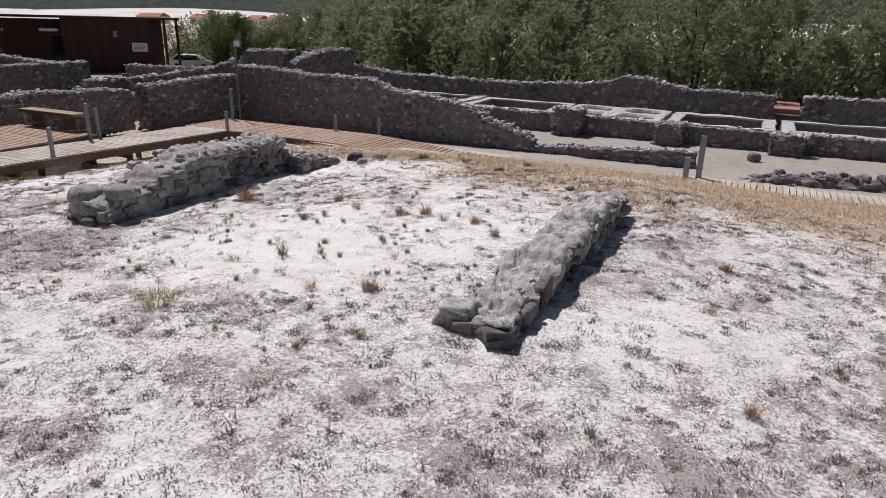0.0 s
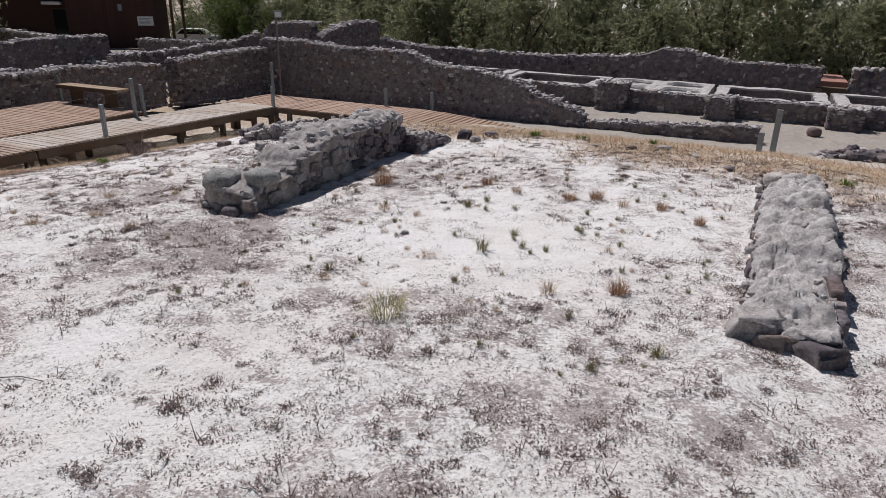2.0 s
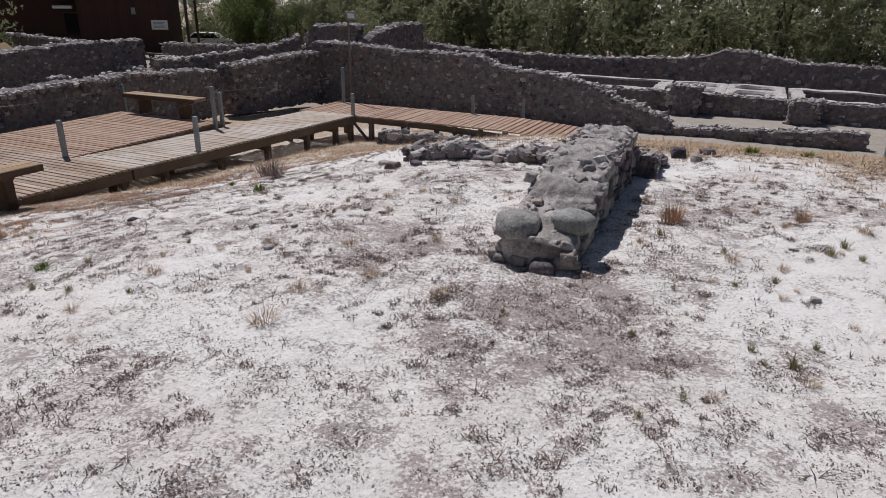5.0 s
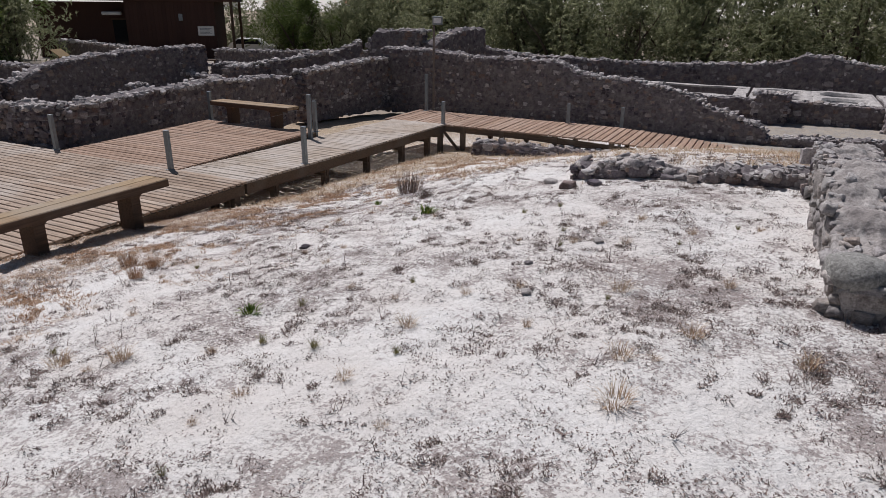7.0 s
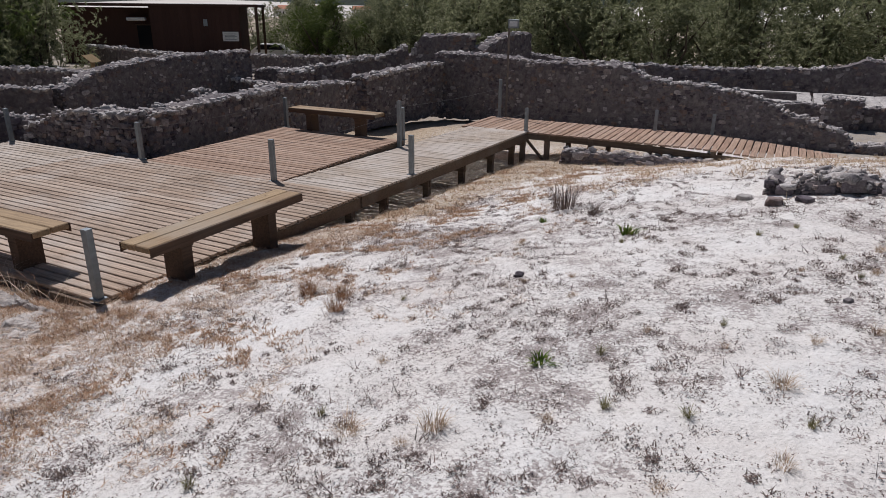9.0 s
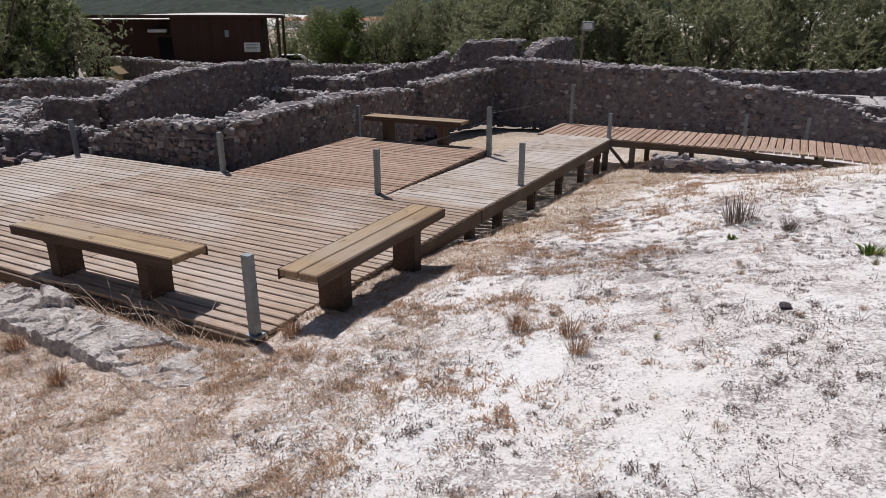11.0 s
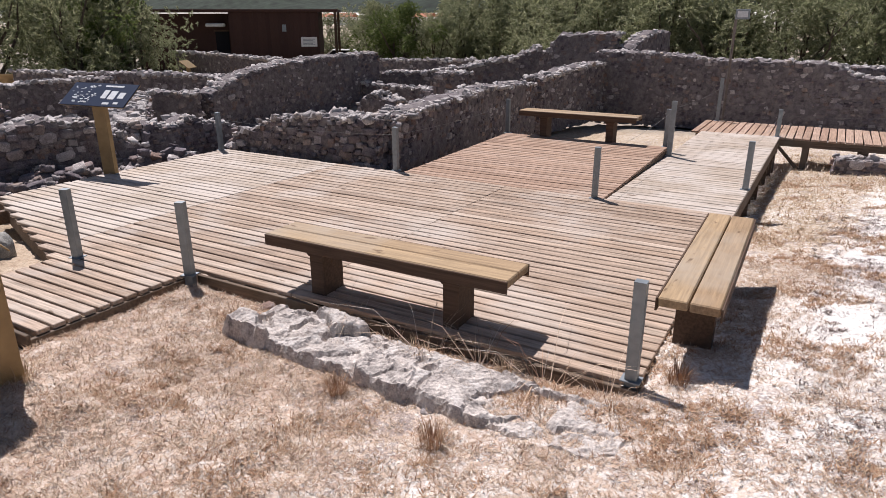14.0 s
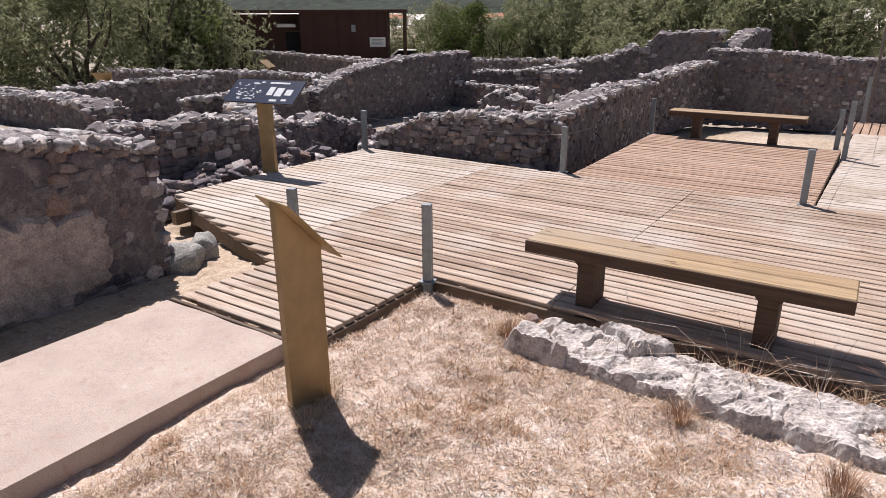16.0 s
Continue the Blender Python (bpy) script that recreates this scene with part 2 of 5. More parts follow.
def ground_material():
    m, nt, b = material("sandy_ground", 0.95)
    p = coords(nt)
    fine, mid, big = noise_tex(nt, p, 42, 6, 0.7), noise_tex(nt, p, 9, 6, 0.65), noise_tex(nt, p, 1.6, 5, 0.6)
    sand = ramp(nt, big, ((0.3, (0.74, 0.69, 0.65)), (0.5, (0.80, 0.765, 0.73)), (0.7, (0.83, 0.81, 0.785))))
    sand = mix(nt, 0.4, sand, ramp(nt, fine, ((0.28, (0.70, 0.68, 0.66)), (0.55, (1.05, 1.05, 1.05)))), "MULTIPLY")
    dry = nt.nodes.new("ShaderNodeAttribute")
    dry.attribute_name = "straw_cover"
    deb = nt.nodes.new("ShaderNodeAttribute")
    deb.attribute_name = "litter"
    grit = nt.nodes.new("ShaderNodeAttribute")
    grit.attribute_name = "gravel"
    straw = ramp(nt, mid, ((0.32, (0.36, 0.215, 0.145)), (0.44, (0.62, 0.47, 0.36)), (0.55, (0.68, 0.565, 0.47)), (0.66, (0.80, 0.715, 0.635))))
    straw = mix(nt, 0.7, straw, ramp(nt, fine, ((0.3, (0.5, 0.48, 0.46)), (0.6, (1.15, 1.12, 1.1)))), "MULTIPLY")
    straw = mix(nt, ramp(nt, noise_tex(nt, p, 4.5, 7, 0.75), ((0.5, (0, 0, 0)), (0.58, (0.75, 0.75, 0.75)))), straw, (0.43, 0.285, 0.205))
    mask = math_node(nt, "ADD", dry.outputs["Fac"], math_node(nt, "MULTIPLY", math_node(nt, "SUBTRACT", noise_tex(nt, p, 24, 7, 0.75), 0.5), 2.2))
    hay = nt.nodes.new("ShaderNodeAttribute")
    hay.attribute_name = "hay"
    tan = ramp(nt, mid, ((0.3, (0.25, 0.165, 0.10)), (0.5, (0.42, 0.315, 0.20)), (0.7, (0.55, 0.45, 0.32))))
    tan = mix(nt, 0.7, tan, ramp(nt, fine, ((0.3, (0.5, 0.48, 0.46)), (0.6, (1.15, 1.12, 1.1)))), "MULTIPLY")
    straw = mix(nt, hay.outputs["Fac"], straw, tan)
    col = mix(nt, ramp(nt, mask, ((0.38, (0, 0, 0)), (0.72, (0.9, 0.9, 0.9)))), sand, straw)
    litter = ramp(nt, fine, ((0.35, (0.13, 0.10, 0.09)), (0.6, (0.30, 0.25, 0.225))))
    lm = math_node(nt, "ADD", deb.outputs["Fac"], math_node(nt, "MULTIPLY", math_node(nt, "SUBTRACT", noise_tex(nt, p, 34, 7, 0.85), 0.5), 4.0))
    col = mix(nt, ramp(nt, lm, ((0.68, (0, 0, 0)), (0.84, (0.6, 0.6, 0.6)))), col, litter)
    mat_m = math_node(nt, "ADD", deb.outputs["Fac"], math_node(nt, "MULTIPLY", math_node(nt, "SUBTRACT", noise_tex(nt, p, 2.6, 9, 0.74), 0.5), 3.4))
    mat_m = math_node(nt, "ADD", mat_m, math_node(nt, "MULTIPLY", math_node(nt, "SUBTRACT", noise_tex(nt, p, 52, 4, 0.7), 0.5), 2.2))
    grey = ramp(nt, noise_tex(nt, p, 120, 3, 0.7), ((0.35, (0.15, 0.115, 0.11)), (0.65, (0.46, 0.385, 0.36))))
    col = mix(nt, ramp(nt, mat_m, ((0.64, (0, 0, 0)), (0.76, (0.75, 0.75, 0.75)))), col, grey)
    gcol = ramp(nt, fine, ((0.3, (0.19, 0.17, 0.155)), (0.7, (0.36, 0.33, 0.30))))
    gcol = mix(nt, ramp(nt, mid, ((0.42, (0, 0, 0)), (0.6, (0.8, 0.8, 0.8)))), gcol, (0.40, 0.325, 0.235))
    col = mix(nt, grit.outputs["Fac"], col, gcol)
    nt.links.new(col, b.inputs["Base Color"])
    h = math_node(nt, "ADD", math_node(nt, "MULTIPLY", mid, 1.0), math_node(nt, "MULTIPLY", fine, 0.35))
    bump(nt, b, h, 0.9, 0.04)
    return m


M_GROUND = ground_material()


def concrete_material():
    m, nt, b = material("pinkish_concrete", 0.92)
    p = coords(nt)
    grain, blot, wide = noise_tex(nt, p, 150, 3, 0.8), noise_tex(nt, p, 16, 8, 0.75), noise_tex(nt, p, 1.8, 6, 0.65)
    col = ramp(nt, wide, ((0.3, (0.40, 0.325, 0.285)), (0.55, (0.49, 0.405, 0.355)), (0.75, (0.56, 0.48, 0.425))))
    col = mix(nt, 0.8, col, ramp(nt, grain, ((0.34, (0.62, 0.6, 0.58)), (0.5, (1.0, 1.0, 1.0)), (0.66, (1.3, 1.28, 1.25)))), "MULTIPLY")
    col = mix(nt, ramp(nt, blot, ((0.55, (0, 0, 0)), (0.64, (0.55, 0.55, 0.55)))), col, (0.40, 0.255, 0.19))
    col = mix(nt, ramp(nt, noise_tex(nt, p, 7, 9, 0.8), ((0.60, (0, 0, 0)), (0.66, (0.5, 0.5, 0.5)))), col, (0.64, 0.57, 0.51))
    nt.links.new(col, b.inputs["Base Color"])
    bump(nt, b, math_node(nt, "ADD", grain, blot), 0.6, 0.008)
    return m


M_CONCRETE = concrete_material()
M_HILL = plain("wooded_hill", (0.022, 0.032, 0.022), 0.95, 0.0, 0.6, 0.08)
M_DUNE = plain("white_dune", (0.66, 0.62, 0.57), 0.95, 0.0, 0.2, 0.02)


# ---- building helpers ----
def link_mesh(name, mesh, mat, parent=None, label="", m=None):
    if mat is not None and not mesh.materials:
        mesh.materials.append(mat)
    ob = new(name, mesh)
    if parent is not None:
        ob.parent = parent
    if m is not None:
        ob.matrix_basis = m
    return tagged(ob, label)


def part(name, bm, mat, parent=None, label="", m=None, smooth=False):
    mesh = bpy.data.meshes.new(name)
    bm.normal_update()
    bm.to_mesh(mesh)
    bm.free()
    if smooth:
        mesh.shade_smooth()
    return link_mesh(name, mesh, mat, parent, label, m)


def raw_mesh(name, verts, faces):
    mesh = bpy.data.meshes.new(name)
    mesh.from_pydata(verts, [], faces)
    mesh.update()
    return mesh


def box(bm, lo, hi, bevel=0.0):
    r = bmesh.ops.create_cube(bm, size=1)
    lo, hi = Vector(lo), Vector(hi)
    for v in r["verts"]:
        v.co = Vector(((v.co.x + 0.5) * (hi.x - lo.x) + lo.x, (v.co.y + 0.5) * (hi.y - lo.y) + lo.y, (v.co.z + 0.5) * (hi.z - lo.z) + lo.z))
    if bevel:
        edges = list({e for v in r["verts"] for e in v.link_edges})
        bmesh.ops.bevel(bm, geom=edges, offset=bevel, segments=1, affect="EDGES")
    return bm


def boxed(lo, hi, bevel=0.0):
    return box(bmesh.new(), lo, hi, bevel)


def prism(points, axis, lo, hi):
    """Extrudes a 2D outline along an axis ('x': outline in y,z; 'y': outline in x,z; 'z': outline in x,y)."""
    bm = bmesh.new()

    def at(p, k):
        return {"x": (k, p[0], p[1]), "y": (p[0], k, p[1]), "z": (p[0], p[1], k)}[axis]
    low, high = [bm.verts.new(at(p, lo)) for p in points], [bm.verts.new(at(p, hi)) for p in points]
    bm.faces.new(low)
    bm.faces.new(high)
    for i in range(len(points)):
        j = (i + 1) % len(points)
        bm.faces.new((low[i], low[j], high[j], high[i]))
    bmesh.ops.recalc_face_normals(bm, faces=bm.faces)
    return bm


def tube(points, radius, sides=6):
    bm = bmesh.new()
    rings = []
    radii = radius if isinstance(radius, (list, tuple)) else [radius] * len(points)
    pts = [Vector(p) for p in points]
    for i, p in enumerate(pts):
        d = (pts[min(i + 1, len(pts) - 1)] - pts[max(i - 1, 0)]).normalized()
        side = d.orthogonal().normalized()
        up = d.cross(side)
        rings.append([bm.verts.new(p + (side * math.cos(a) + up * math.sin(a)) * radii[i]) for a in (k * math.tau / sides for k in range(sides))])
    for a, b in zip(rings, rings[1:]):
        for k in range(sides):
            bm.faces.new((a[k], a[(k + 1) % sides], b[(k + 1) % sides], b[k]))
    bm.faces.new(rings[0][::-1])
    bm.faces.new(rings[-1])
    return bm


def thing(name, label, category, at=(0, 0, 0), turn=0.0, group="", kind=""):
    ob = new(name)
    ob.matrix_basis = pose(*at, 0, 0, turn)
    return tagged(ob, label, category, group, kind)


def rock_mesh(seed, boxy=0.30, rough=0.34, levels=2):
    bm = bmesh.new()
    bmesh.ops.create_icosphere(bm, subdivisions=levels, radius=1)
    off = Vector((seed * 7.3, seed * 3.1, seed * 5.7))
    for v in bm.verts:
        d = v.co.normalized()
        d = Vector([math.copysign(abs(c) ** boxy, c) for c in d])
        v.co = d * 0.52 * (1 + rough * noise.noise(v.co * 1.7 + off) + rough * 0.5 * noise.noise(v.co * 4.1 + off))
    mesh = bpy.data.meshes.new("stone_shape")
    bm.to_mesh(mesh)
    bm.free()
    mesh.shade_smooth()
    return mesh


ROCKS = [rock_mesh(k) for k in range(14)]
for r in ROCKS:
    r.materials.append(M_STONE)
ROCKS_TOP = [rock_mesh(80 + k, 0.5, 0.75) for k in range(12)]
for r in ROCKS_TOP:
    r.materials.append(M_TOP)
ROCKS_PALE = [rock_mesh(40 + k, 0.7, 0.3) for k in range(6)]
for r in ROCKS_PALE:
    r.materials.append(M_PALE)

ROCKS_GREY = [rock_mesh(200 + k, 0.30, 0.3) for k in range(8)]
for r in ROCKS_GREY:
    r.materials.append(M_BLOCK)


FAR_SHAPES = {id(ROCKS): [rock_mesh(120 + k, 0.35, 0.3, 1) for k in range(14)], id(ROCKS_TOP): [rock_mesh(150 + k, 0.4, 0.5, 1) for k in range(12)]}


def join_rocks(name, mats, parent, mat, shapes=ROCKS):
    shapes = FAR_SHAPES.get(id(shapes), shapes)
    verts, faces, base = [], [], 0
    cache = {r: (np.array([v.co[:] for v in r.vertices]), np.array([p.vertices[:] for p in r.polygons])) for r in shapes}
    for k, mm in enumerate(mats):
        co, fa = cache[shapes[k % len(shapes)]]
        a = np.array(mm)
        verts.append(co @ a[:3, :3].T + a[:3, 3])
        faces.append(fa + base)
        base += len(co)
    mesh = raw_mesh(name, np.concatenate(verts).tolist(), np.concatenate(faces).tolist())
    return tagged(link_mesh(name, mesh, mat, parent), kind="stuff")


rng = random.Random(5)
STONE_JOBS = []


def lerp_profile(tops, s):
    return float(np.interp(s, [t[0] for t in tops], [t[1] for t in tops]))


def ruin_wall(label, a, b, thick, tops, base, size=0.2, faces=(1, -1), cap=110, name="ruined_wall", mat=M_MORTAR, shapes=ROCKS, top_density=1.0,
              rag=0.05, category="ruined wall", batter=0.0, kind="", jut=0.0, crag=0.0, top_size=1.0, lean=0.0):
    """A rubble wall from a to b. tops: (distance, height) pairs. Stones sit in the mortar core on the faces, ends and top."""
    a, b = Vector((*a, 0)), Vector((*b, 0))
    d = b - a
    length = d.length
    d.normalize()
    n = Vector((-d.y, d.x, 0))
    ang = math.degrees(math.atan2(d.y, d.x))
    seed = Vector((a.x * 3.3, a.y * 1.7, length))

    def top_at(s):
        return lerp_profile(tops, s) + rag * noise.noise(Vector((s * 2.2, 0, 0)) + seed) + rag * 0.8 * noise.noise(Vector((s * 6.5, 3, 0)) + seed)
    fine = crag > 0
    count = max(4, int(length / (0.02 if fine else 0.08)))
    rings, verts, quads = [], [], []
    levels, across = (18, 28) if fine else (9, 6)
    for i in range(count + 1):
        s = length * i / count
        zt = top_at(s)
        outline = [(-0.5 - batter * (1 - k / levels), k / levels) for k in range(levels)]
        outline += [(-0.47 + 0.94 * k / (across - 1), 1.0 + 0.03 * math.sin(math.pi * k / (across - 1))) for k in range(across)]
        outline += [(0.5 + batter * (1 - k / levels), k / levels) for k in reversed(range(levels))]
        ring = []
        for w, h in outline:
            p = a + d * s + n * (w * thick)
            p.z = base + (zt - base - lean * w) * h
            q = p.copy()
            p += Vector(noise.noise_vector(q * 5.0)) * 0.035 + Vector(noise.noise_vector(q * 1.6)) * 0.03 + Vector(noise.noise_vector(q * 14.0)) * 0.018
            if fine:
                lumps = sum(f * noise.noise(q * k + seed) for k, f in ((2.6, 0.7), (7.0, 0.5), (15.0, 0.5), (33.0, 0.36)))
                cell, spots_ = noise.voronoi((q + Vector(noise.noise_vector(q * 5)) * 0.06) * 4.2)
                crack = max(0.0, 1 - (cell[1] - cell[0]) / 0.10) * max(0.0, noise.noise(q * 1.9 + seed) + 0.35)
                block = 0.7 * noise.noise(spots_[0] * 7.3) - 1.3 * crack
                block -= 2.2 * max(0.0, noise.noise(q * 8.5 + seed) - 0.22) + 1.5 * max(0.0, noise.noise(q * 19.0 + seed) - 0.25)
                droop = -0.9 * max(0.0, abs(w) / 0.5 - 0.72) / 0.28
                p += Vector((0, 0, crag * (lumps + block + droop))) if h > 0.9 else n * (math.copysign(1, w) * crag * 0.35 * (lumps - 0.6))
            ring.append(len(verts))
            verts.append(p[:])
        rings.append(ring)
    m = len(rings[0])
    for r0, r1 in zip(rings, rings[1:]):
        for k in range(m - 1):
            quads.append((r0[k], r0[k + 1], r1[k + 1], r1[k]))
    quads.append(tuple(rings[0][::-1]))
    quads.append(tuple(rings[-1]))
    core = link_mesh(name, raw_mesh(name, verts, quads), mat)
    if fine:
        core.data.shade_smooth()
    bmf = bmesh.new()
    bmf.from_mesh(core.data)
    bmesh.ops.recalc_face_normals(bmf, faces=bmf.faces)
    bmf.to_mesh(core.data)
    bmf.free()
    tagged(core, label, category, kind=kind)
    places, face = [], []

    def put(p, along, deep, high, turn, tilt=6.0):
        places.append(Matrix.Translation(p) @ pose(0, 0, 0, rng.uniform(-tilt, tilt), rng.uniform(-tilt, tilt), turn + rng.uniform(-tilt, tilt)) @ Matrix.Diagonal((along, deep, high, 1)))
    ends = [(a, d, n, length, f * thick / 2, ang, n * f, lambda s, f=f: top_at(s) - lean * f * 0.5 - crag * 0.8) for f in faces]
    ends += [(a - n * thick / 2, n, d, thick, 0.0, ang + 90, -d, lambda s: top_at(0)), (b - n * thick / 2, n, d, thick, 0.0, ang + 90, d, lambda s: top_at(length))]
    highest = max(t[1] for t in tops) + 0.05
    for o, run, _, span, off, turn, out, height in ends:
        taken = np.zeros((0, 3))
        for radius, tries in ((0.95, 2.2), (0.7, 6), (0.5, 12), (0.34, 18)):
            for _try in range(int(tries * span * (highest - base) / (size * size) * 0.35)):
                s, z = rng.uniform(0, span), rng.uniform(base, highest)
                r = size * radius * rng.uniform(0.8, 1.1) * 0.5
                zt = height(min(max(s, 0.02), span - 0.02))
                if z > zt - r * 0.6:
                    continue
                if len(taken) and (((taken[:, 0] - s) * 0.82) ** 2 + ((taken[:, 1] - z) * 1.15) ** 2 < ((taken[:, 2] + r) * 0.93) ** 2).any():
                    continue
                taken = np.append(taken, [[s, z, r]], axis=0)
                p = o + run * s + out * (abs(off) - 0.5 * max(0.06, size * 0.5) + 0.010 + batter * thick * (1 - (z - base) / max(0.1, zt - base)) + rng.uniform(-0.012, 0.010 + jut))
                p.z = z
                face.append(Matrix.Translation(p) @ pose(0, 0, 0, rng.uniform(-8, 8), 0, turn + rng.uniform(-8, 8)) @ pose(0, 0, 0, 0, rng.uniform(-12, 12), 0)
                            @ Matrix.Diagonal((2 * r * rng.uniform(1.0, 1.55), max(0.06, size * 0.5), 2 * r * rng.uniform(0.66, 0.95), 1)))
    s = 0.0
    while s < length:
        step = size * rng.uniform(0.4, 0.8) / top_density
        w = -thick / 2 + 0.02
        while w < thick / 2:
            l = size * top_size * rng.choice((0.28, 0.34, 0.42, 0.55, 0.8))
            if rng.random() < 0.88:
                p = a + d * (s + rng.uniform(0, step)) + n * (w + l / 2)
                p.z = top_at(s) - lean * (w + l / 2) / thick - crag * 0.6 + rng.uniform(-0.03, 0.03) * (size / 0.2)
                put(p, l * rng.uniform(0.8, 1.4), l * 0.9, min(l, size * 0.8) * rng.uniform(0.5, 0.95), rng.uniform(0, 180), 20)
            w += l * 0.95
        s += step
    STONE_JOBS.append((core, face, int(cap * 0.6), shapes))
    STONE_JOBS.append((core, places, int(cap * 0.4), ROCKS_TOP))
    return core


def rubble_bank(name, label, a, b, width, top, base, size, number, shapes=ROCKS, category="rubble", cap=200, mound=True):
    """A low spread of loose stones between a and b on an uneven bed."""
    a, b = Vector((*a, 0)), Vector((*b, 0))
    d = b - a
    length = d.length
    d.normalize()
    n = Vector((-d.y, d.x, 0))
    verts, quads = [], []
    nu, nv = max(4, int(length / 0.12)), 9
    for i in range(nu + 1):
        for j in range(nv + 1):
            u, v = i / nu, j / nv * 2 - 1
            edge = max(0.0, 1 - abs(v) ** 3) * min(1, 5 * min(u, 1 - u) + 0.12)
            p = a + d * (u * length) + n * (v * width / 2)
            p.z = base + (top - base) * edge * (0.75 + 0.5 * noise.noise(p * 2.6)) + 0.05 * noise.noise(p * 8)
            verts.append(p[:])
    for i in range(nu):
        for j in range(nv):
            q = i * (nv + 1) + j
            quads.append((q, q + nv + 1, q + nv + 2, q + 1))
    core = tagged(link_mesh(name, raw_mesh(name, verts, quads), M_MORTAR if shapes is ROCKS else M_PALE), label, category)
    places, tops = [], []
    for _ in range(number):
        u, v = rng.random(), rng.uniform(-1, 1)
        edge = max(0.0, 1 - abs(v) ** 3) * min(1, 5 * min(u, 1 - u) + 0.12)
        l = size * rng.choice((0.35, 0.45, 0.6, 0.8, 1.1, 1.3))
        p = a + d * (u * length) + n * (v * width / 2)
        p.z = base + (top - base) * edge * (0.75 + 0.5 * noise.noise(p * 2.6)) + l * (-0.06 if shapes is ROCKS else -0.08)
        places.append(Matrix.Translation(p) @ pose(0, 0, 0, rng.uniform(-25, 25), rng.uniform(-25, 25), rng.uniform(0, 360)) @ Matrix.Diagonal((l * rng.uniform(0.9, 1.5), l, l * rng.uniform(0.55, 0.9), 1)))
        if shapes is ROCKS and rng.random() < 0.15:
            tops.append(places.pop())
    STONE_JOBS.append((core, tops, cap // 2, ROCKS_TOP))
    STONE_JOBS.append((core, places, cap, shapes))
    return core


# ---- ground ----
def smooth(lo, hi, x):
    t = np.clip((x - lo) / (hi - lo), 0, 1)
    return t * t * (3 - 2 * t)


def ground_height(x, y):
    x, y = np.asarray(x, float), np.asarray(y, float)
    low = -0.06 - 0.40 * smooth(0.3, 5.5, y) - 0.20 * smooth(5, 11, y) - 0.18 * smooth(9, 13, y) - 0.22 * smooth(13, 18, y) - 0.10 * smooth(-2.0, -1.2, x) * (1 - smooth(-0.2, 0.5, x)) * smooth(3, 5, y)
    low = low - 0.07 * smooth(10.3, 11.5, x) * smooth(11.6, 12.3, y) * (1 - smooth(14.4, 15.0, y))
    low = low + 0.045 * np.exp(-((x - -3.235) ** 2 + (y - -1.9) ** 2) / 0.25)
    low = low - 0.07 * smooth(-3.58, -3.74, x) * (1 - smooth(-0.15, 0.1, y)) * smooth(-4.6, -4.2, x) - 0.07 * smooth(-0.24, -0.04, y) * (1 - smooth(0.3, 0.6, y)) * smooth(-3.8, -3.5, x) * (1 - smooth(-0.2, 0.3, x))
    low = low - 0.28 * smooth(-7.7, -7.4, x) * (1 - smooth(-0.35, -0.1, x)) * smooth(0.12, 0.4, y) * (1 - smooth(6.8, 7.3, y)) * (1 - 0.6 * smooth(4.5, 6.0, y))
    low = low - 0.22 * smooth(-5.0, -4.8, x) * (1 - smooth(-4.0, -3.85, x)) * smooth(-1.40, -1.25, y) * (1 - smooth(0.0, 0.3, y))
    court = smooth(-8.0, -9.2, x) * smooth(3.5, 5.0, y)
    low = low * (1 - court) - 0.9 * court
    low = low - 0.25 * smooth(-3.6, -8.5, x) * (1 - smooth(0, 2.0, y)) - 0.18 * smooth(-1, -7.7, x) * smooth(-0.5, 1.0, y) * (1 - court)
    hill = smooth(-1.0, 7.0, x) * (1 - 0.10 * smooth(11, 14, x)) * ((1 - smooth(4.2, 12.5, y)) * (1 - smooth(2.2, 5.0, x)) + (1 - 0.43 * smooth(4.5, 9.0, y) - 0.57 * smooth(8.9, 10.7, y)) * smooth(2.2, 5.0, x)) * (1 - smooth(22, 40, x) * 0.6)
    top = 0.93 + 0.03 * np.sin(x * 0.7) - 0.12 * smooth(-1, -6, y)
    h = low * (1 - hill) + top * hill
    far = smooth(30, 60, np.hypot(x, y - 10))
    return h * (1 - far) - 1.15 * far - 0.75 * smooth(27, 40, y + np.clip(-x - 14, -8, 14) * 0.5) * smooth(5, -12, x)


def axis(fine_lo, fine_hi, step, lo, hi):
    pts = list(np.arange(fine_lo, fine_hi, step))
    k, s = fine_hi, step
    while k < hi:
        pts.append(k)
        s *= 1.12
        k += s
    k, s = fine_lo, step
    while k > lo:
        s *= 1.12
        k -= s
        pts.insert(0, k)
    return np.array(pts)


GX, GY = axis(-6.5, 16.0, 0.07, -3500, 3500), axis(-4.0, 10.0, 0.07, -600, 4000)
gx, gy = np.meshgrid(GX, GY, indexing="ij")
gz = ground_height(gx, gy)


def field(x, y, scale, seed=0.0):
    return np.array([noise.noise(Vector((p * scale + seed, q * scale, seed))) for p, q in zip(np.ravel(x), np.ravel(y))]).reshape(np.shape(x))


